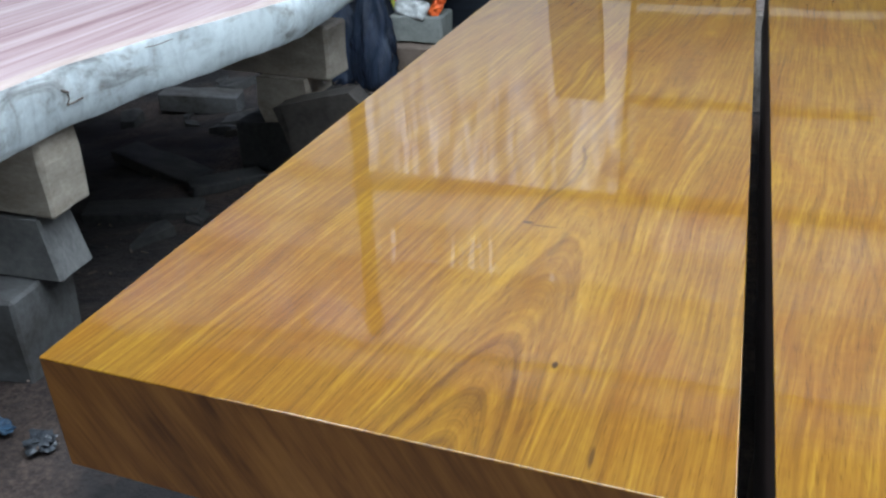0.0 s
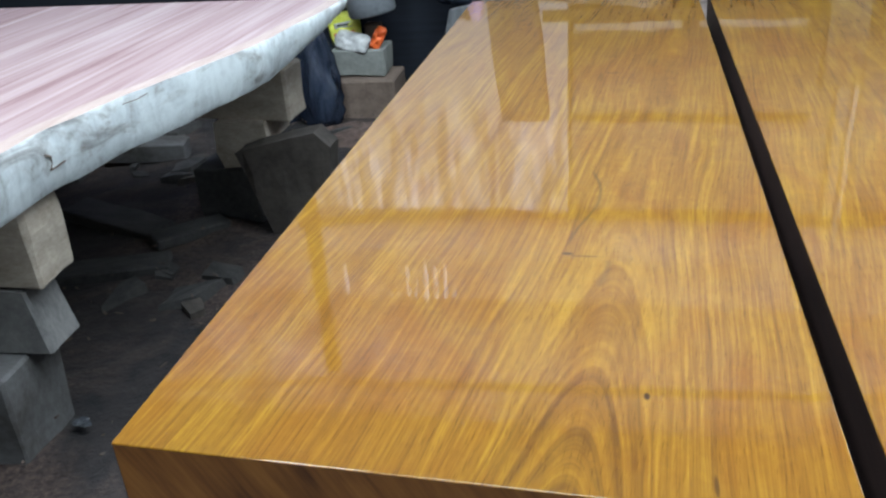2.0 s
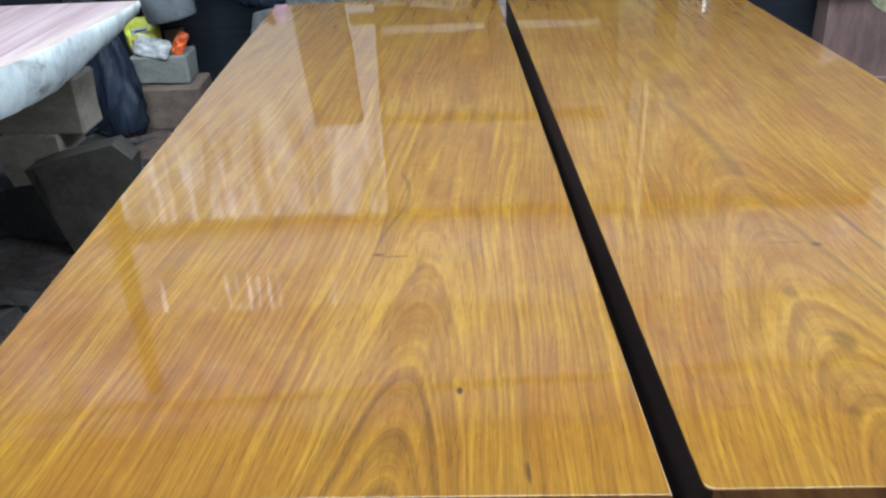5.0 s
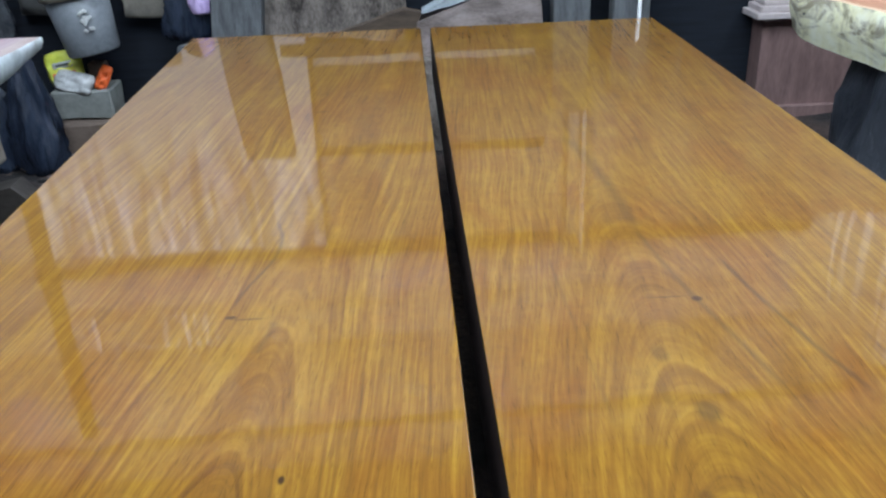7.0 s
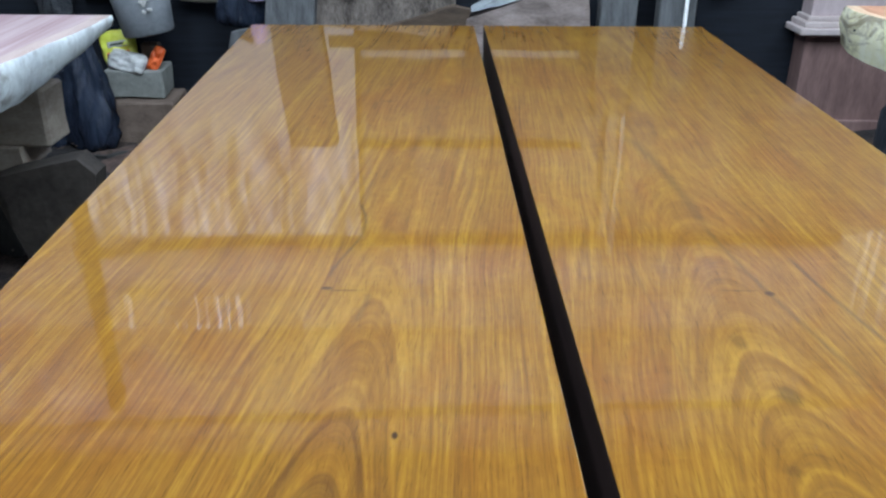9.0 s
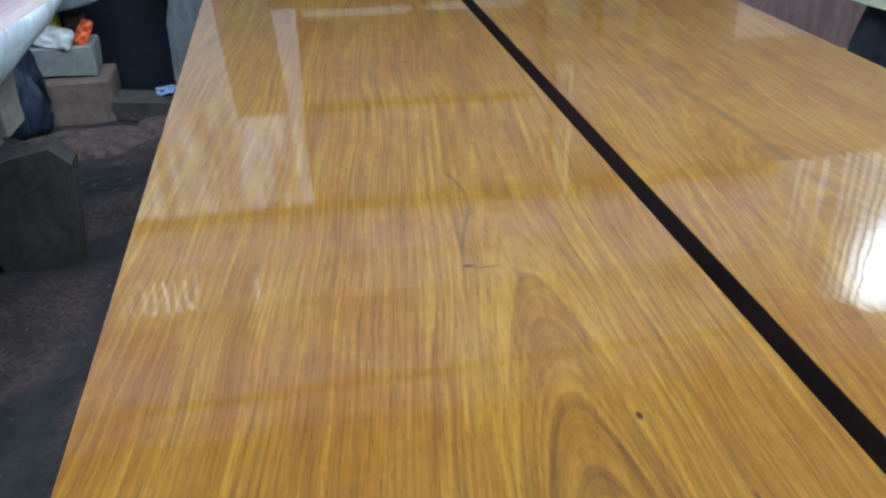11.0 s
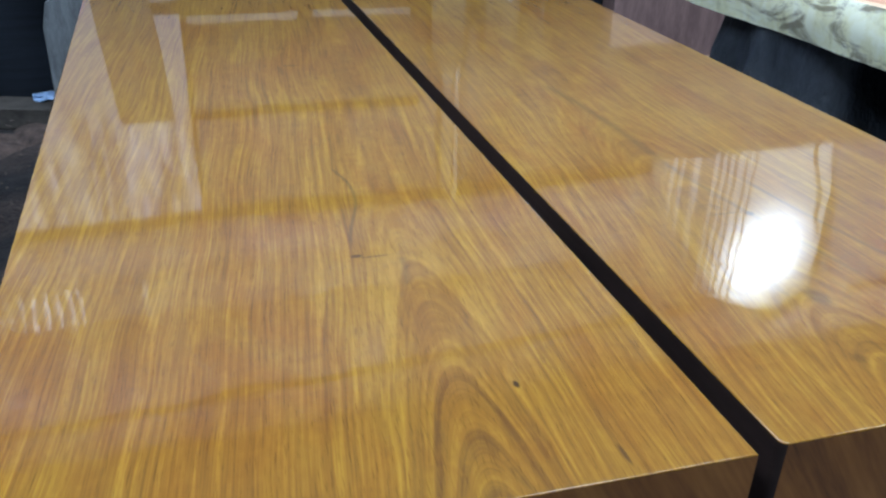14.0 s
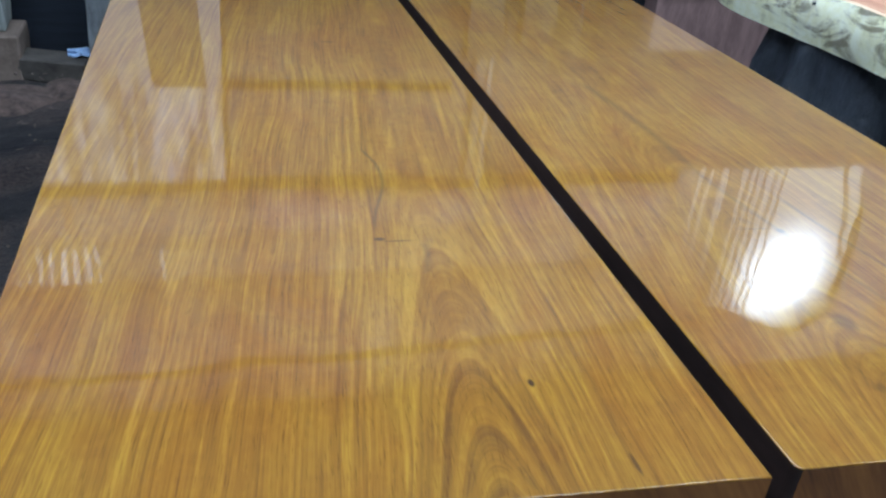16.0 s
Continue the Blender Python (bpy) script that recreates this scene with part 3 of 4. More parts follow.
def roof_mesh():
    bm = bmesh.new()
    for x0, x1, y0, y1 in ((X0, X1, STRIP_Y[1], WALL_Y + 0.3), (X0, X1, Y0, STRIP_Y[0]), (X0, STRIPS[0][0], *STRIP_Y), (STRIPS[0][1], STRIPS[1][0], *STRIP_Y), (STRIPS[1][1], STRIPS[2][0], *STRIP_Y), (STRIPS[2][1], X1, *STRIP_Y)):
        bmesh.ops.create_cube(bm, size=1, matrix=Matrix.Translation(((x0 + x1) / 2, (y0 + y1) / 2, ROOF_Z + 0.03)) @ Matrix.Diagonal((x1 - x0, y1 - y0, 0.05, 1)))
    return bm


tagged(part("ceiling", roof_mesh(), ROOF_SHEET), "dusty roof sheets with three open skylights, the middle one added", "ceiling", kind="structure")
tagged(part("backdrop_haze", box(-5.0, 2.9, 4.6, 4.62, 0.2, 4.4, 0), GLOW_BACK), "glowing backdrop with painted daylight streaks behind the wall opening", "backdrop", kind="structure")
tagged(part("backdrop_sky", box(2.904, 9.8, 4.6, 4.62, 0.2, 5.2, 0), GLOW_SKY), "bright overcast sky behind the wall opening", "backdrop", kind="structure")


def rail(x0, x1, z0, z1, y0=WALL_Y - 0.022, y1=WALL_Y - 0.011, fall=0.0, rise=0.0, mat=DARK_RAIL, tone="dark"):
    """fall: drop per metre towards +x; rise: how far the west end bends up."""
    bm = box(x0, x1, y0, y1, z0, z1, 0.002)
    bmesh.ops.subdivide_edges(bm, edges=[e for e in bm.edges if abs(e.verts[0].co.x - e.verts[1].co.x) > 0.1], cuts=16)
    for v in bm.verts:
        v.co.z += 0.006 * noise.noise(v.co * 3) - fall * v.co.x + rise * max(0.0, 0.3 - v.co.x) ** 2
    return tagged(part("wall_rail", bm, mat), tone + " horizontal timber rail on the shed wall", "rail", group="wall rails")


rail(-1.32, 3.1, HEAD - 0.012, HEAD + 0.050, rise=0.035)
rail(0.34, 1.55, 1.562, 1.592)
rail(0.20, 1.55, 0.985, 1.045)
rail(0.36, 0.905, 1.055, 1.095, mat=PALE_DIM, tone="dusty grey")
rail(0.985, 1.50, 1.055, 1.090, mat=PALE_DIM, tone="dusty grey")
rail(-3.0, 3.6, 3.36, 3.41, fall=0.028, rise=0.012)
rail(4.98, 7.2, 3.25, 3.31)
tagged(part("wall_stud", roughen(box(1.675, 1.738, WALL_Y - 0.06, WALL_Y - 0.012, 0.95, 2.11, 0.004), 2, 0.004, 4, 7), PALE_DIM), "dusty upright timber stud beside a pale batten", "stud", group="wall studs")
tagged(part("wall_stud", roughen(box(0.332, 0.346, WALL_Y - 0.04, WALL_Y - 0.024, 0.95, 2.12, 0.003), 2, 0.003, 4, 9), DARK_RAIL), "thin dark timber stud beside the hazy opening", "stud", group="wall studs")
tagged(part("wall_stud", roughen(box(-1.27, -1.19, WALL_Y - 0.075, WALL_Y - 0.006, 0.95, 3.32, 0.004), 2, 0.006, 4, 2), DARK_RAIL), "dark upright timber stud on the shed wall", "stud", group="wall studs")
tagged(part("crooked_pole", tube([(4.33, WALL_Y - 0.02, 2.05), (4.355, WALL_Y - 0.02, 2.16), (4.40, WALL_Y - 0.02, 2.30), (4.43, WALL_Y - 0.02, 2.40), (4.487, WALL_Y - 0.02, 2.51), (4.475, WALL_Y - 0.02, 2.60), (4.50, WALL_Y - 0.02, 2.70), (4.54, WALL_Y - 0.02, 2.80)], 0.012), DARK_RAIL, smooth=True), "thin crooked dark pole across the bright opening", "pole")
tagged(part("wall_batten", box(1.748, 1.768, WALL_Y - 0.075, WALL_Y - 0.012, 0.95, 2.32, 0.003), PALE_BOARD), "thin pale batten on the shed wall", "batten")


screen = empty("slatted_screen", (SKY_L, WALL_Y, SKY_B))
for a, b in ((3.12, 3.235), (3.25, 3.28), (3.315, 3.35), (3.38, 3.445), (3.50, 3.60), (3.64, 3.665), (3.703, 3.725), (3.768, 3.786), (3.85, 3.864), (3.915, 3.926)):
    bm = box(a, b, WALL_Y + 0.024, WALL_Y + 0.04, SKY_B - 0.01, SKY_T + 0.02, 0.002)
    bmesh.ops.subdivide_edges(bm, edges=[e for e in bm.edges if abs(e.verts[0].co.z - e.verts[1].co.z) > 0.1], cuts=10)
    for v in bm.verts:
        v.co.x += 0.010 * noise.noise(Vector((a * 9, 0, v.co.z * 4)))
    under(screen, part("slat", bm, PALE_BOARD))
tagged(screen, "uneven pale upright slats thinning towards the bright opening", "slatted screen")


def post(x0, x1, y0, y1, top, mat, label, lean=0.0):
    """lean: sideways drift per metre of height, about z = 0.87."""
    bm = roughen(box(x0, x1, y0, y1, GROUND - 0.05, top, 0.006), 3, 0.01, 3, x0)
    for v in bm.verts:
        v.co.x += lean * (v.co.z - 0.87)
    return tagged(part("wooden_post", bm, mat), label, "post", group="wooden posts")


post(-0.045, 0.193, 3.44, 3.56, 1.49, POST_WOOD, "thick leaning weathered grey timber post behind the table", 0.095)
post(1.55, 1.73, 3.50, 3.60, 1.34, POST_WOOD, "weathered grey timber post against the wall")
post(1.84, 2.02, 3.50, 3.60, 1.27, POST_WOOD, "weathered grey timber post with a white pipe")
tagged(part("plastic_pipe", tube([(1.965, 3.47, GROUND), (1.955, 3.47, 0.99)], 0.010), WHITE_PIPE, smooth=True), "thin white plastic pipe against a grey post", "pipe")


# ---- the two polished slabs ----
def polished_slab(name, x0, x1, y0, y1, y2, mat, label, nose=0.004):
    """y1: where the front edge ends at x1, y0: at x0. nose: radius of the front upright corner at x0."""
    slab = empty(name, (x0, y0, TOP - THICK))
    bm = bmesh.new()
    outline = []
    for k in range(7):
        a = math.pi / 2 * k / 6
        outline.append((x0 + nose * (1 - math.cos(a)), y0 + nose * (1 - math.sin(a))))
    outline += [(x1, y1), (x1, y2), (x0, y2)]
    lower, upper = ([bm.verts.new((x, y, z)) for x, y in outline] for z in (TOP - THICK, TOP))
    bm.faces.new(upper)
    bm.faces.new(lower[::-1])
    n = len(outline)
    for k in range(n):
        bm.faces.new((lower[k], lower[(k + 1) % n], upper[(k + 1) % n], upper[k]))
    bmesh.ops.recalc_face_normals(bm, faces=bm.faces)
    for f in bm.faces:
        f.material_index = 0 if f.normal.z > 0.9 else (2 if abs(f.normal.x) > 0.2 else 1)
    rim = [e for e in bm.edges if all(v.co.z > TOP - 0.001 for v in e.verts)]
    bmesh.ops.bevel(bm, geom=rim, offset=0.002, segments=3, affect="EDGES", profile=0.5, material=0)
    for f in bm.faces:
        f.smooth = 0.02 < abs(f.normal.z) < 0.98
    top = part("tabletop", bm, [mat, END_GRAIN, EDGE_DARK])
    under(slab, top)
    return tagged(slab, label, "table slab", group="polished table slabs")


A1, B0, B1, FAR = 0.902, 0.940, 1.833, 2.81
polished_slab("table_slab", 0.0, A1, 0.0, -0.032, FAR, TEAK_A, "glossy lacquered golden teak table slab with arched grain")
polished_slab("table_slab", B0, B1, -0.026, -0.052, FAR, TEAK_B, "glossy lacquered golden teak table slab with swirling grain", 0.012)


def bearer(x0, x1, y0, y1, seed):
    ob = part("timber_bearer", roughen(box(x0, x1, y0, y1, GROUND - 0.02, TOP - THICK, 0.01), 3, 0.012, 4, seed), DARK_RAIL)
    return tagged(ob, "dark rough timber bearer under the polished slabs", "bearer", group="timber bearers")


bearer(0.15, 0.45, 0.50, 0.70, 1)
bearer(0.98, 1.18, 0.50, 0.70, 2)
bearer(0.15, 0.45, 2.10, 2.30, 3)
bearer(1.35, 1.65, 2.10, 2.30, 4)


# ---- live-edge slabs ----
def live_slab(edge, y0, y1, back, z1, under_z, side, mats, label, seed, undercut=0.04, bulge=0.0):
    """A wide sawn slab with one live edge; side +1: the live edge faces +x, -1: it faces -x."""
    bm = bmesh.new()
    ny, sect = 90, []
    for j in range(ny + 1):
        y = y0 + (y1 - y0) * j / ny
        ex = interp(edge, y) + side * (0.010 * noise.noise(Vector((seed, y * 4, 1))) + 0.006 * noise.noise(Vector((seed, y * 13, 4))))
        low = interp(under_z, y) + 0.004 * noise.noise(Vector((3 + seed, y * 5, 0)))
        h = z1 - low
        band = (0.055 if side > 0 else 0.035) + 0.02 * noise.noise(Vector((seed, y * 3, 9)))
        ring = [(back, z1), (ex - side * band, z1), (ex, z1), (ex + side * (0.003 + 0.3 * bulge), z1 - 0.06 * h), (ex + side * (0.004 + bulge), z1 - 0.35 * h), (ex + side * (bulge - 0.1 * undercut), z1 - 0.6 * h), (ex - side * 0.4 * undercut, z1 - 0.85 * h), (ex - side * undercut, low), (back, low)]
        row = []
        for k, (x, z) in enumerate(ring):
            w = 0.007 * noise.noise(Vector((x * 7 + seed, y * 7, z * 9))) + 0.005 * noise.noise(Vector((x * 20, y * 20, z * 20))) if 2 < k < 8 else 0
            row.append(bm.verts.new((x + side * w, y, z)))
        sect.append(row)
    for r, q in zip(sect, sect[1:]):
        for k in range(8):
            f = bm.faces.new((r[k], r[k + 1], q[k + 1], q[k]))
            f.material_index = 0 if k == 0 else (2 if k == 1 else 1)
            f.smooth = 1 < k < 7
    for r in (sect[0], sect[-1]):
        bm.faces.new(r).material_index = 1
    bm.faces.new([r[0] for r in sect] + [r[8] for r in reversed(sect)]).material_index = 1
    for e in bm.edges:
        e.smooth = len({f.material_index for f in e.link_faces}) == 1
    return tagged(part("live_edge_slab", bm, mats), label, "wood slab", group="live-edge slabs")


EDGE_WEST = [(-0.9, -0.60), (0.2, -0.655), (0.85, -0.645), (1.13, -0.59), (1.4, -0.505), (1.68, -0.442), (2.0, -0.405), (2.34, -0.385)]
EDGE_EAST = [(-0.8, 2.50), (1.1, 2.44), (1.3, 2.41), (1.64, 2.39), (1.88, 2.385), (2.07, 2.36), (2.29, 2.31), (2.45, 2.275), (2.56, 2.285)]
UNDER_WEST = [(-0.9, 0.715), (0.6, 0.718), (0.95, 0.725), (1.4, 0.735), (1.7, 0.740), (1.85, 0.757), (2.02, 0.787), (2.15, 0.803), (2.34, 0.825)]
UNDER_EAST = [(-0.8, 0.70), (2.0, 0.70), (2.2, 0.706), (2.4, 0.720), (2.56, 0.738)]
west_slab = live_slab(EDGE_WEST, -0.9, 2.34, -2.2, 0.872, UNDER_WEST, 1, [SAWN_RED, SAPWOOD, SAP_TOP], "raw reddish sawn slab with pale live edge on block stacks", 0.0, 0.02)
east_slab = live_slab(EDGE_EAST, -0.8, 2.56, 3.5, 0.88, UNDER_EAST, -1, [ORANGE_TOP, SAP_GREEN, SAP_ORANGE], "thick orange-topped slab with greenish live edge on stumps", 4.0, 0.010, 0.010)


def block(x0, x1, y0, y1, z0, z1, rz, mat, label, taper=0.0, seed=0.0, rx=0, ry=0):
    bm = box(x0, x1, y0, y1, z0, z1, 0.008)
    cx, cy = (x0 + x1) / 2, (y0 + y1) / 2
    for v in bm.verts:
        k = (z1 - v.co.z) / (z1 - z0) * taper
        v.co.x += (cx - v.co.x) * k
        v.co.y += (cy - v.co.y) * k
    turned(bm, (cx, cy, (z0 + z1) / 2), rz, rx, ry)
    roughen(bm, 2, 0.012, 7, seed)
    return tagged(part("support_block", bm, mat), label, "block", group="timber support blocks")


def edge_mark(slab, name, path, radius, mat, label):
    """A crack or knot let into the live edge, following its surface."""
    side = 1 if slab.data.vertices[1].co.x > slab.data.vertices[0].co.x else -1
    pts = []
    for y, z in path:
        best = min(slab.data.vertices, key=lambda v: (v.co.y - y) ** 2 + (v.co.z - z) ** 2 - 0.002 * side * v.co.x)
        pts.append((best.co.x + side * 0.0005, y, z))
    part(name, tube(pts, radius, 6), mat, slab, label)


edge_mark(west_slab, "crack", [(1.10, 0.855), (1.15, 0.853), (1.19, 0.857)], 0.0011, OFFCUT_BROWN, "short brown crack")
edge_mark(west_slab, "crack", [(0.832, 0.822), (0.849, 0.812), (0.856, 0.793), (0.846, 0.780), (0.868, 0.780), (0.893, 0.785)], 0.0022, OFFCUT_BROWN, "curled brown crack")
edge_mark(east_slab, "knot", [(1.995, 0.845), (2.005, 0.843)], 0.006, CHARRED, "dark knot hole")
edge_mark(east_slab, "knot", [(2.40, 0.82), (2.405, 0.818)], 0.004, CHARRED, "dark knot hole")
# near stack
block(-1.25, -0.70, 0.75, 0.90, 0.505, 0.722, 3, OFFCUT, "squared tan timber block under the raw slab", 0, 1)
block(-1.22, -0.755, 0.755, 0.875, 0.325, 0.505, 2, OFFCUT_GREY, "split wedge-shaped grey timber block in the stack", -0.16, 2)
block(-1.35, -0.79, 0.62, 0.86, 0.02, 0.325, 4, OFFCUT_STAINED, "large rough dark timber block on the ground", 0.05, 3)
# far stack
block(-1.6, -0.595, 2.18, 2.34, 0.455, 0.655, -4, OFFCUT, "long tan timber beam under the raw slab", 0, 4)
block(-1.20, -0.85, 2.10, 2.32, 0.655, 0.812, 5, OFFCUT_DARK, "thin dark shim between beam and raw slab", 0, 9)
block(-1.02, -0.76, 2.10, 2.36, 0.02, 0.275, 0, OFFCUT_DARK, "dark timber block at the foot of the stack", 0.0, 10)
# offcuts on the ground behind
block(-0.92, -0.54, 3.38, 3.66, 0.03, 0.255, 2, OFFCUT_BROWN, "squat timber block with sawdust on top", 0, 7)
block(-0.885, -0.60, 3.46, 3.66, 0.255, 0.395, 1, OFFCUT_PALE, "short grey-green timber offcut holding snack packets", 0, 8)


def stump(x, y, seed):
    bm = lathe([(0.60, 0.0), (0.50, 0.08), (0.42, 0.20), (0.38, 0.38), (0.385, 0.54), (0.39, 0.64), (0.39, 0.73 - GROUND + 0.045)], (x, y, GROUND - 0.045), 64, 0.35, seed)
    roughen(bm, 0, 0.03, 9, seed)
    return tagged(part("tree_stump", bm, CHARRED, smooth=True), "black charred root stump carrying the live-edge slab", "stump", group="charred stumps")


stump(2.74, 2.08, 2.0)
stump(2.88, 1.10, 6.0)


# ---- along the far wall ----
def pedestal():
    p = empty("wooden_pedestal", (2.6, 3.6, GROUND - 0.02))
    x0, x1, y0, y1 = 2.62, 3.45, 3.59, 3.735
    under(p, part("body", box(x0, x1, y0, y1, GROUND - 0.02, 0.53, 0.004), PEDESTAL_WOOD))
    under(p, part("plinth", box(x0 - 0.03, x1 + 0.03, y0 - 0.03, y1, GROUND - 0.03, GROUND + 0.06, 0.004), PEDESTAL_WOOD))
    for k, (grow, a, b) in enumerate(((0.008, 0.53, 0.55), (0.022, 0.55, 0.568), (0.06, 0.568, 0.60), (0.035, 0.60, 0.628), (0.012, 0.628, 0.65))):
        under(p, part("moulding", box(x0 - grow, x1 + grow, y0 - grow, y1, a, b, 0.006, 2), PEDESTAL_TRIM if k > 1 else PEDESTAL_WOOD, label="pale stepped moulding" if k > 1 else ""))
    under(p, part("upper_panel", box(x0 + 0.01, x1 - 0.01, y0 + 0.02, y1, 0.65, 1.3, 0.004), PEDESTAL_UP, label="pale lilac-pink upper panel"))
    under(p, part("stile", box(x0 + 0.58, x0 + 0.61, y0 + 0.005, y0 + 0.02, 0.65, 1.3, 0.004), PEDESTAL_WOOD))
    return tagged(p, "pinkish primed wooden cabinet with a pale stepped moulding", "cabinet")


pedestal()


def leaning(name, x0, x1, z0, z1, y, mat, label, category, rx, ry, seed, thick=0.07, cuts=5, amount=0.03):
    bm = box(x0, x1, y - thick / 2, y + thick / 2, z0, z1, 0.01)
    roughen(bm, cuts, amount, 5, seed)
    turned(bm, ((x0 + x1) / 2, y, z0), 0, rx, ry)
    return tagged(part(name, bm, mat), label, category)


leaning("bark_slab", 0.165, 0.88, GROUND - 0.02, 0.93, 3.50, ROCK, "grey-brown bark slab leaning on the shed wall", "wood slab", -6, -3, 3)
def cut_piece(name, outline, y0, y1, mat, label, category, seed, amount=0.012, parent=None):
    """A chunk cut to an outline in x and z, given a thickness and a worn surface."""
    bm = bmesh.new()
    front = [bm.verts.new((x, y0, z)) for x, z in outline]
    rear = [bm.verts.new((x, y1, z)) for x, z in outline]
    n = len(outline)
    bm.faces.new(front)
    bm.faces.new(rear[::-1])
    for k in range(n):
        bm.faces.new((front[k], rear[k], rear[(k + 1) % n], front[(k + 1) % n]))
    bmesh.ops.triangulate(bm, faces=bm.faces[:])
    bmesh.ops.subdivide_edges(bm, edges=bm.edges[:], cuts=3, use_grid_fill=True)
    roughen(bm, 0, amount, 9, seed)
    ob = part(name, bm, mat)
    if parent is not None:
        under(parent, ob)
        return ob
    return tagged(ob, label, category)


cut_piece("support_block", [(-0.905, 0.458), (-0.70, 0.458), (-0.695, 0.375), (-0.775, 0.318), (-0.83, 0.27), (-0.893, 0.27), (-0.915, 0.34)], 2.12, 2.34, OFFCUT, "weathered wedge-cut timber block under the long beam", "block", 31, 0.008)
cut_piece("support_block", [(-0.775, 0.385), (-0.64, 0.425), (-0.455, 0.465), (-0.40, 0.41), (-0.44, 0.03), (-0.66, 0.03), (-0.735, 0.29)], 1.99, 2.09, OFFCUT_MURK, "big murky timber offcut leaning against the stack", "block", 33, 0.01)
cut_piece("grey_board", [(-0.245, 0.03), (-0.245, 0.50), (-0.215, 0.60), (-0.06, 0.63), (-0.02, 0.03)], 3.375, 3.43, POST_WOOD, "weathered grey board end standing against the leaning post", "board", 21, 0.01)
leaning("fallen_log", 0.45, 1.50, GROUND - 0.02, 0.50, 3.46, ROCK, "rough brown log lying along the wall", "log", 0, 0, 12, 0.22)
log = empty("split_log", (1.18, 3.45, 0.49))
cut_piece("log_face", [(0.86, 0.48), (0.90, 0.66), (1.05, 0.72), (1.17, 0.755), (1.33, 0.765), (1.465, 0.785), (1.50, 0.48)], 3.40, 3.52, LOG_FACE, "", "", 9, parent=log)
bark = cut_piece("bark_strip", [(0.92, 0.70), (1.13, 0.815), (1.45, 0.82), (1.462, 0.79), (1.33, 0.77), (1.17, 0.76), (1.05, 0.725)], 3.395, 3.54, LOG_PALE, "", "", 4, parent=log)
bark["label"] = "pale blue-grey bark"
tagged(log, "pinkish split log with pale blue-grey bark on top", "log")
cut_piece("dark_wedge", [(0.52, 0.48), (0.52, 0.62), (0.84, 0.715), (0.92, 0.70), (0.86, 0.64), (0.85, 0.48)], 3.43, 3.50, DARK_RAIL, "dark brown timber wedge beside the split log", "timber", 14)


def bucket(x, y, z):
    b = empty("plastic_bucket", (x, y, z))
    wall = lathe([(0.116, 0.0), (0.122, 0.01), (0.148, 0.30), (0.143, 0.30), (0.118, 0.014)], (x, y, z), 40)
    under(b, part("body", wall, BUCKET_GREY, smooth=True))
    under(b, part("rim", lathe([(0.149, 0.262), (0.162, 0.266), (0.162, 0.305), (0.147, 0.307)], (x, y, z), 40, closed=False), BUCKET_RIM, label="dusty tan rim", smooth=True))
    pts = [(x + 0.158 * math.cos(a), y, z + 0.28 + 0.20 * math.sin(a)) for a in [math.pi * k / 14 for k in range(15)]]
    under(b, part("bail_handle", tube(pts, 0.004), DARK_RAIL))
    for k, (dx, dz, w) in enumerate(((0.02, 0.215, 0.022), (-0.005, 0.20, 0.026), (0.03, 0.19, 0.02), (0.012, 0.178, 0.028), (0.03, 0.162, 0.024), (-0.01, 0.155, 0.02), (0.008, 0.142, 0.018), (0.026, 0.128, 0.026), (-0.004, 0.115, 0.02))):
        under(b, part("print_bar", turned(box(x + dx - w / 2 + 0.05, x + dx + w / 2 + 0.05, y - 0.142, y - 0.134, z + dz - 0.008, z + dz + 0.008, 0.003), (x + 0.05, y - 0.14, z + dz), 20, 0, (38, -35, 70, 15, -20, 55, -65, 10, 42)[k]), WHITE_FILM))
    b.rotation_euler = (0, radians(-8), 0)
    return tagged(b, "dusty grey plastic bucket with tan rim hanging on the wall", "bucket")


bucket(-0.645, 3.52, 0.57)
tagged(part("wall_peg", tube([(-0.71, 3.76, 1.04), (-0.71, 3.50, 1.025)], 0.012), DARK_RAIL), "dark peg that the bucket hangs from", "peg", group="wall pegs")


def sagging_bag(name, x, y, z0, z1, w, d, mat, label, category, seed, fold=0.12):
    prof = [(0.75, 0), (1.0, 0.06), (1.05, 0.25), (0.95, 0.5), (0.75, 0.75), (0.5, 0.92), (0.35, 1.0)]
    bm = bmesh.new()
    sides, rows, steps = 40, [], 26
    for j in range(steps + 1):
        t = j / steps
        r = interp([(b, a) for a, b in prof], t)
        row = []
        for i in range(sides):
            a = i * math.tau / sides
            k = 1 + fold * noise.noise(Vector((math.cos(a) * 3, math.sin(a) * 3, t * 1.5 + seed))) + 0.5 * fold * noise.noise(Vector((math.cos(a) * 9, math.sin(a) * 9, t * 3 + seed))) + 0.16 * fold * math.sin(7 * a + 5 * noise.noise(Vector((math.cos(a), math.sin(a), t * 2 + seed)))) + 0.45 * fold * (0.4 - abs(noise.noise(Vector((math.cos(a) * 4, math.sin(a) * 4, t * 5 + seed)))) * 2)
            row.append(bm.verts.new((x + r * k * w / 2 * math.cos(a), y + r * k * d / 2 * math.sin(a), z0 + (z1 - z0) * t)))
        rows.append(row)
    for r, s in zip(rows, rows[1:]):
        for i in range(sides):
            bm.faces.new((r[i], r[(i + 1) % sides], s[(i + 1) % sides], s[i]))
    bm.faces.new(rows[0])
    bm.faces.new(rows[-1])
    return tagged(part(name, bm, mat, smooth=True), label, category)


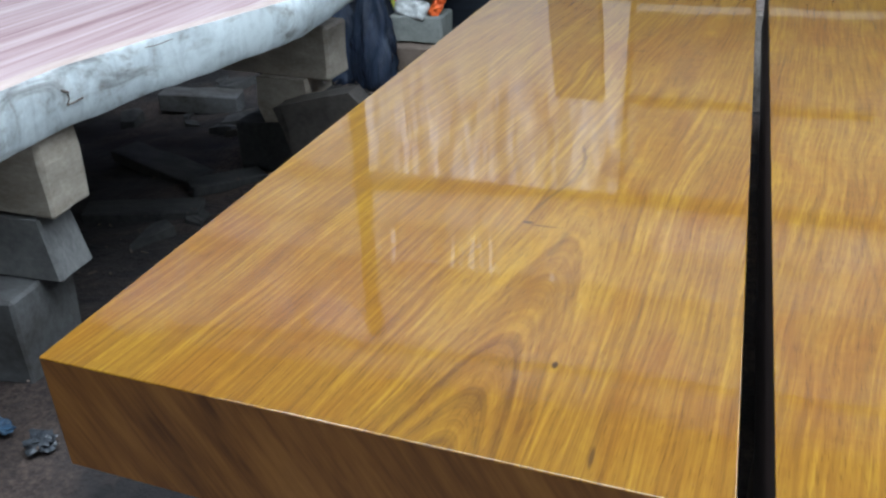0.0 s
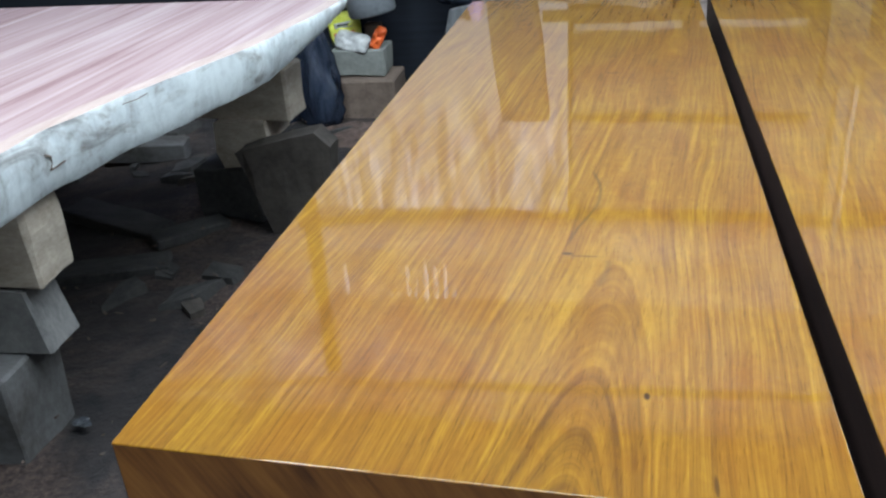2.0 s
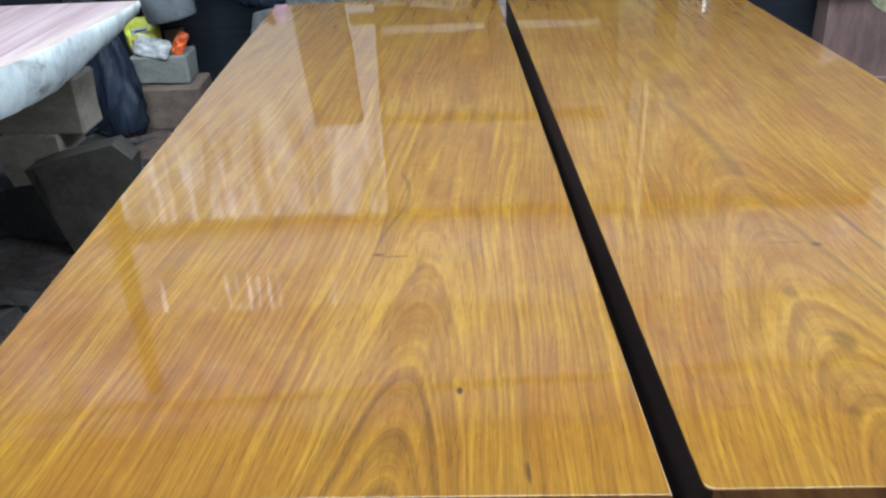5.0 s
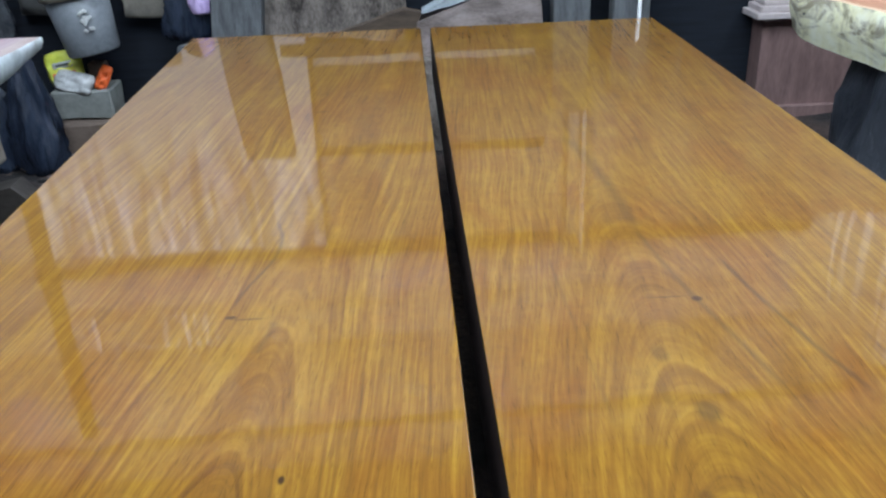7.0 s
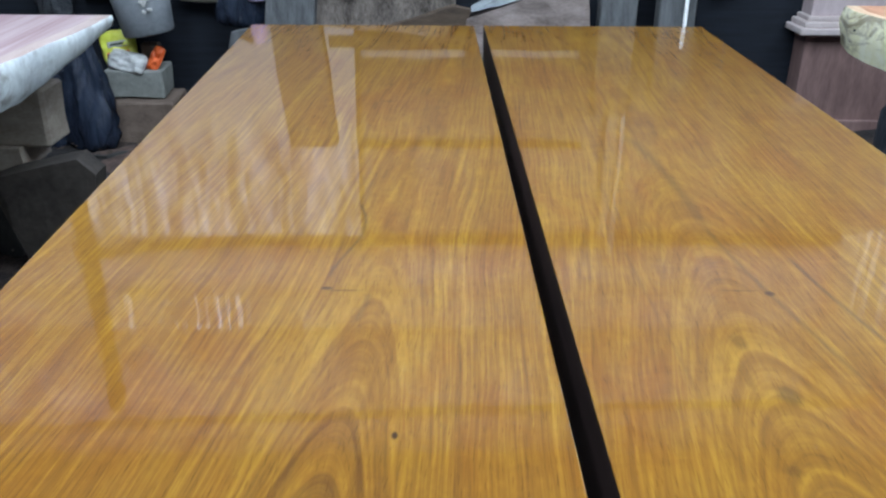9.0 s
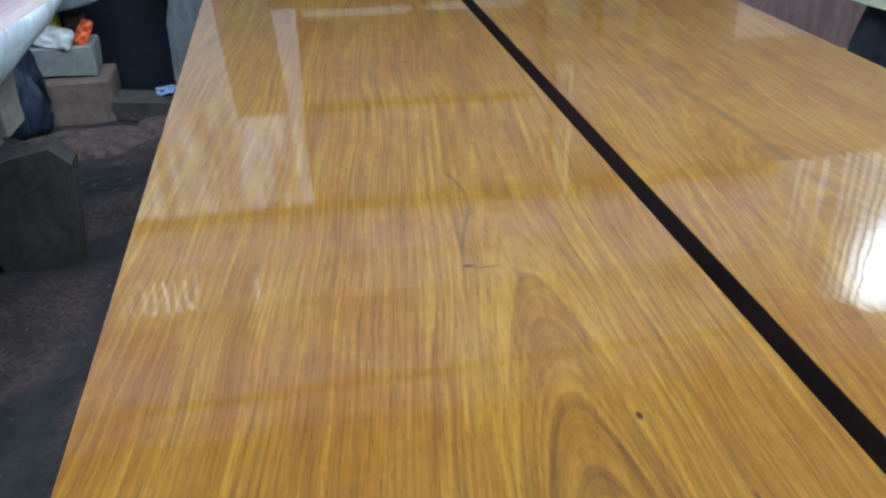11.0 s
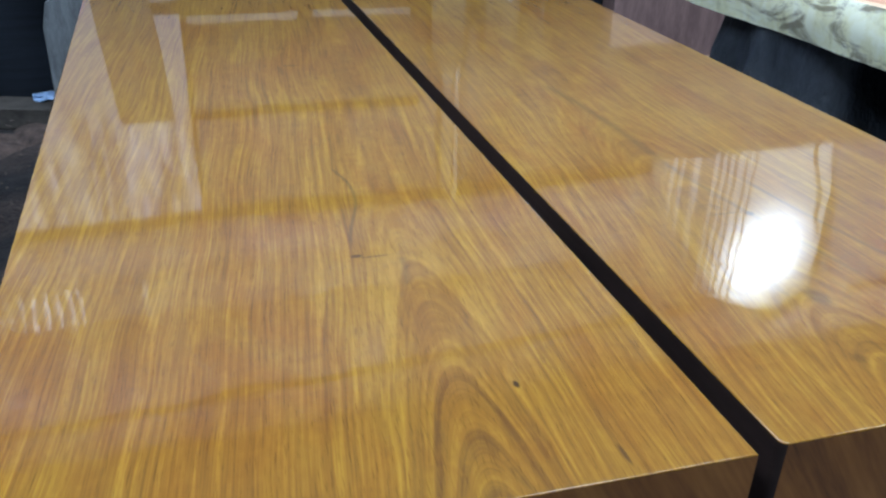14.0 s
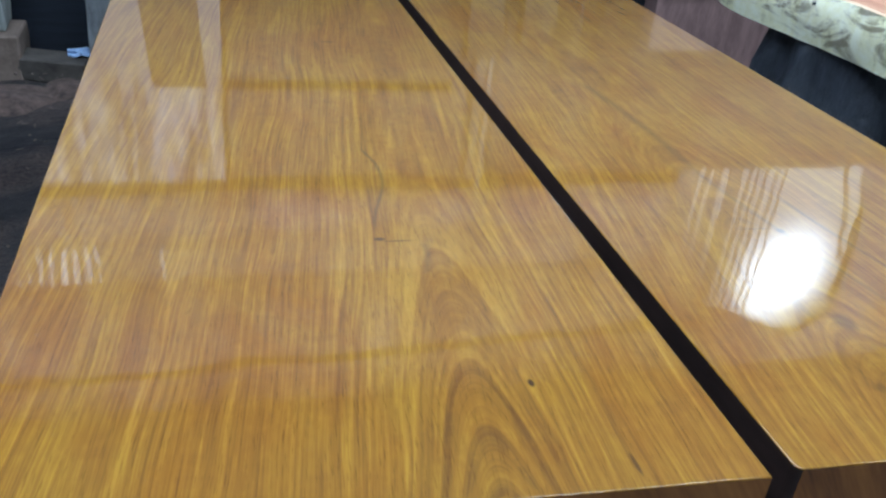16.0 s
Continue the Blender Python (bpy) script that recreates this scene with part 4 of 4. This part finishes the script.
def bag_handle(bag, x, y, z, peg, mat):
    """A gathered strap from the mouth of a bag up over its peg."""
    px, py, pz = peg
    pts = [(x - 0.03, y, z - 0.03), (x - 0.022, (y + py) / 2, (z + pz) / 2), (px, py, pz + 0.012), (x + 0.022, (y + py) / 2, (z + pz) / 2), (x + 0.03, y, z - 0.03)]
    part("handle", tube(pts, 0.006, 6), mat, bag, smooth=True)


sagging_bag("plastic_bag", -0.91, 3.30, GROUND - 0.01, 0.60, 0.20, 0.16, BLACK_PLASTIC, "glossy black plastic rubbish bag beside the blocks", "bag", 1.0, 0.55)
sagging_bag("plastic_bag", -1.13, 3.36, GROUND - 0.01, 0.50, 0.26, 0.20, BLACK_PLASTIC, "slumped black plastic rubbish bag with a dull sheen", "bag", 5.0, 0.5)
tagged(part("sack_cloth", roughen(box(-0.53, -0.29, 3.66, 3.70, 0.69, 1.05, 0.01), 5, 0.02, 6, 2), SACK_TAN, smooth=True), "tan sackcloth hanging on the shed wall", "sack")
tagged(part("dark_sack", roughen(box(-1.02, -0.83, 3.67, 3.71, 0.72, 1.05, 0.01), 5, 0.02, 6, 5), SACK_DARK, smooth=True), "dark grey sack hanging on the shed wall", "sack")
for px in (-1.12, -0.93, -0.41, -0.17, 2.20):
    tagged(part("wall_peg", tube([(px, 3.76, 1.0), (px, 3.60, 0.985)], 0.008), DARK_RAIL), "dark peg in the shed wall for hanging bags", "peg", group="wall pegs")
clear_bag = sagging_bag("clear_bag", -1.12, 3.62, 0.60, 1.0, 0.16, 0.10, CLEAR_FILM, "grubby clear plastic bag hanging on the wall", "bag", 9.0, 0.35)
tagged(part("brown_box", roughen(box(-0.715, -0.635, 3.57, 3.64, 0.393, 0.50, 0.006), 2, 0.008, 6, 4), OFFCUT_BROWN), "small brown wooden box behind the snack packets", "box")
carrier = sagging_bag("carrier_bag", -0.165, 3.55, 0.60, 0.97, 0.25, 0.12, BLACK_PLASTIC, "black plastic carrier bag hanging on the wall", "bag", 4.0, 0.3)
bag_handle(clear_bag, -1.12, 3.62, 1.0, (-1.12, 3.62, 0.99), CLEAR_FILM)
bag_handle(carrier, -0.165, 3.55, 0.97, (-0.17, 3.60, 0.985), BLACK_PLASTIC)
sagging_bag("pink_cloth", -0.105, 3.48, 0.73, 0.97, 0.095, 0.05, PINK_CLOTH, "lilac pink cloth hanging beside the post", "cloth", 6.0, 0.5)
sagging_bag("pink_cloth", 2.20, 3.69, 0.76, 0.93, 0.12, 0.05, PINK_CLOTH, "lilac pink cloth hanging on the dark wall", "cloth", 8.0, 0.5)


def packet(name, centre, w, h, mat, label, rz, rx, ry, seed, thick=0.04):
    """A crimped, puffed film packet."""
    bm = bmesh.new()
    nx, nz = 12, 14
    for side in (1, -1):
        g = []
        for j in range(nz + 1):
            row = []
            for i in range(nx + 1):
                u, v = i / nx * 2 - 1, j / nz * 2 - 1
                puff = max(0, (1 - u ** 4) * (1 - v ** 4)) ** 0.6
                wob = 0.022 * noise.noise(Vector((u * 2.2, v * 2.2, seed + side))) + 0.016 * noise.noise(Vector((u * 5, v * 5, seed + side)))
                ex, ez = 0.12 * noise.noise(Vector((u * 1.5, v * 1.5, seed))), 0.14 * noise.noise(Vector((v * 1.5, u * 1.5, seed + 7)))
                row.append(bm.verts.new(((u * (1 - 0.10 * v * v) + ex) * w / 2, -side * (puff * thick / 2 + wob * puff), (v * (1 - 0.12 * u * u) + ez) * h / 2)))
            g.append(row)
        for j in range(nz):
            for i in range(nx):
                bm.faces.new((g[j][i], g[j][i + 1], g[j + 1][i + 1], g[j + 1][i]))
    bmesh.ops.remove_doubles(bm, verts=bm.verts, dist=0.0008)
    ob = part(name, bm, mat, smooth=True)
    ob.matrix_world = Matrix.Translation(centre) @ pose(0, 0, 0, rx, ry, rz)
    return tagged(ob, label, "packet", group="snack packets")


snack = packet("snack_packet", (-0.815, 3.55, 0.492), 0.18, 0.175, YELLOW_FILM, "crumpled yellow-green snack packet with dark print", 8, -14, -8, 1)
part("print_patch", box(-0.05, 0.045, -0.026, -0.016, 0.0, 0.03, 0.004), WHITE_FILM, snack)
part("print_bar", box(-0.035, 0.03, -0.030, -0.020, 0.010, 0.020, 0.003), DARK_PRINT, snack)
part("print_band", box(-0.06, 0.05, -0.027, -0.016, -0.05, -0.02, 0.004), RED_FILM, snack)
packet("clear_packet", (-0.765, 3.49, 0.436), 0.20, 0.11, WHITE_FILM, "crumpled clear plastic packet on the offcut", -10, -30, 10, 3)
packet("orange_packet", (-0.630, 3.51, 0.442), 0.06, 0.13, ORANGE_FILM, "bright orange snack packet leaning on the offcut", 5, -10, 28, 5, 0.03)


def litter(x, y, size, mat, label, seed, z=GROUND + 0.02):
    bm = bmesh.new()
    bmesh.ops.create_icosphere(bm, subdivisions=3, radius=size)
    for v in bm.verts:
        v.co *= 1 + 0.9 * noise.noise(v.co * (1.6 / size) + Vector((seed, 0, 0))) + 0.5 * noise.noise(v.co * (4.0 / size) + Vector((0, seed, 0)))
        v.co.z *= 0.32
        v.co.y *= 0.75
    ob = part("plastic_scrap", bm, mat)
    ob.location = (x, y, z + size * 0.2)
    return tagged(ob, label, "litter", group="plastic scraps")


litter(-0.305, 3.48, 0.05, BLUE_FILM, "crumpled pale blue plastic scrap on a low plank", 1, 0.150)
litter(-0.74, 0.80, 0.022, CLEAR_FILM, "crumpled clear plastic scrap on the dark ground", 2)
litter(-0.60, 0.45, 0.04, CLEAR_FILM, "crumpled clear plastic scrap on the dark ground", 3)
litter(-0.735, 0.467, 0.03, BLUE_DARK, "crumpled pale blue plastic scrap on the ground", 4)


def sawdust_mound(x, y, rx, ry, h, seed):
    bm = bmesh.new()
    n, m, rows = 40, 12, []
    for j in range(m + 1):
        t = j / m
        ring = []
        for i in range(n):
            a = i * math.tau / n
            k = t * (1 + 0.3 * noise.noise(Vector((math.cos(a) * 2, math.sin(a) * 2, seed))))
            px, py = x + rx * k * math.cos(a), y + ry * k * math.sin(a)
            z = GROUND - 0.03 + (h + 0.03) * (1 - t * t) + 0.02 * noise.noise(Vector((px * 9, py * 9, seed))) * (1.2 - t)
            ring.append(bm.verts.new((px, py, z - 0.03 * t)))
        rows.append(ring)
    for r, q in zip(rows, rows[1:]):
        for i in range(n):
            bm.faces.new((r[i], r[(i + 1) % n], q[(i + 1) % n], q[i]))
    bmesh.ops.remove_doubles(bm, verts=rows[0], dist=0.02)
    return tagged(part("sawdust_pile", bm, SAWDUST, smooth=True), "low heap of reddish brown sawdust on the ground", "sawdust", group="sawdust heaps", kind="stuff")


sawdust_mound(-0.62, 3.12, 0.42, 0.30, 0.05, 1.0)
sawdust_mound(-0.33, 3.25, 0.22, 0.34, 0.03, 4.0)


def wood_chips(count):
    rng = random.Random(5)
    bm = bmesh.new()
    for _ in range(count):
        x, y = rng.uniform(-1.3, -0.05), rng.uniform(0.3, 3.7) if rng.random() < 0.4 else rng.uniform(2.4, 3.7)
        a, b = rng.uniform(0.006, 0.026), rng.uniform(0.003, 0.009)
        m = Matrix.Translation((x, y, GROUND + 0.028 + rng.uniform(0, 0.02))) @ pose(0, 0, 0, rng.uniform(-25, 25), rng.uniform(-25, 25), rng.uniform(0, 360)) @ Matrix.Diagonal((a, b, 0.002, 1))
        bmesh.ops.create_cube(bm, size=1, matrix=m)
    return bm


tagged(part("wood_chips", wood_chips(380), CHIP), "scattered pale reddish wood chips on the dark ground", "wood chips", kind="stuff")


def plank(x, y, z, length, width, thick, rz, mat, label, seed):
    bm = box(x - length / 2, x + length / 2, y - width / 2, y + width / 2, z, z + thick, 0.005)
    turned(bm, (x, y, z), rz, 2, 3)
    roughen(bm, 2, 0.01, 8, seed)
    return tagged(part("loose_plank", bm, mat), label, "plank", group="loose planks")


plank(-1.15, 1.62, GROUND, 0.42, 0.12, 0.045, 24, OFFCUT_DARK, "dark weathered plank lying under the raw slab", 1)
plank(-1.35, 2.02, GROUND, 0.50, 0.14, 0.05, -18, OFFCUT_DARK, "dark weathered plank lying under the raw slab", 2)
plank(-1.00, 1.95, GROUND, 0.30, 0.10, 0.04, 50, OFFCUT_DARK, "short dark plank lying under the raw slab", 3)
plank(-1.62, 2.75, GROUND + 0.005, 0.40, 0.12, 0.09, 12, OFFCUT_STAINED, "pale grey plank end on the dark ground", 4)
plank(-0.42, 3.46, GROUND - 0.01, 0.30, 0.16, 0.10, -6, OFFCUT_MURK, "low dark plank lying along the wall foot", 5)


def crumpled_tarp(x0, x1, y0, y1):
    bm = bmesh.new()
    n, m, g = 80, 80, []
    for j in range(m + 1):
        row = []
        for i in range(n + 1):
            x, y = x0 + (x1 - x0) * i / n, y0 + (y1 - y0) * j / m
            rim = min(i, n - i, j, m - j) / 8
            h = abs(noise.noise(Vector((x * 3.1, y * 2.3, 2)))) * 0.26 + 0.09 * abs(noise.noise(Vector((x * 8, y * 7, 5))))
            row.append(bm.verts.new((x, y, GROUND - 0.02 + min(1, rim) * (0.05 + h))))
        g.append(row)
    for j in range(m):
        for i in range(n):
            bm.faces.new((g[j][i], g[j][i + 1], g[j + 1][i + 1], g[j + 1][i]))
    return bm


tagged(part("plastic_tarp", crumpled_tarp(1.24, 3.1, -0.12, 1.75), BLACK_PLASTIC, smooth=True), "crumpled dark plastic sheet lying under the table and live-edge slab", "tarp")


def scrap(x, y, size, seed):
    """A broken flat offcut, cut to a random outline and half sunk in the sawdust."""
    rng = random.Random(seed)
    bm = bmesh.new()
    n = rng.randint(4, 6)
    ring = []
    for k in range(n):
        a = math.tau * (k + rng.uniform(-0.28, 0.28)) / n
        ring.append((size * rng.uniform(0.7, 1.15) * math.cos(a), size * rng.uniform(0.35, 0.6) * math.sin(a)))
    h = size * rng.uniform(0.10, 0.30)
    low = [bm.verts.new((px, py, -0.03)) for px, py in ring]
    top = [bm.verts.new((px * 0.93, py * 0.93, h + rng.uniform(-0.2, 0.2) * h)) for px, py in ring]
    bm.faces.new(low[::-1])
    bm.faces.new(top)
    for k in range(n):
        bm.faces.new((low[k], low[(k + 1) % n], top[(k + 1) % n], top[k]))
    bmesh.ops.triangulate(bm, faces=[f for f in bm.faces if len(f.verts) > 4])
    bmesh.ops.subdivide_edges(bm, edges=bm.edges[:], cuts=2, use_grid_fill=True)
    roughen(bm, 0, size * 0.12, 1.3 / size, seed)
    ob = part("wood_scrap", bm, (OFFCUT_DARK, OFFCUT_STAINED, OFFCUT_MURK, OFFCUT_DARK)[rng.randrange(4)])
    ob.matrix_world = Matrix.Translation((x, y, GROUND + 0.005)) @ pose(0, 0, 0, rng.uniform(-9, 9), rng.uniform(-9, 9), rng.uniform(0, 360))
    return tagged(ob, "dark broken wood scrap half sunk in trodden sawdust", "wood scrap", group="wood scraps")


spread = random.Random(21)
for k in range(34):
    scrap(spread.uniform(-1.9, -0.72), spread.uniform(1.0, 1.85) if k % 3 == 0 else spread.uniform(2.45, 3.2), spread.uniform(0.05, 0.14), 40 + k)
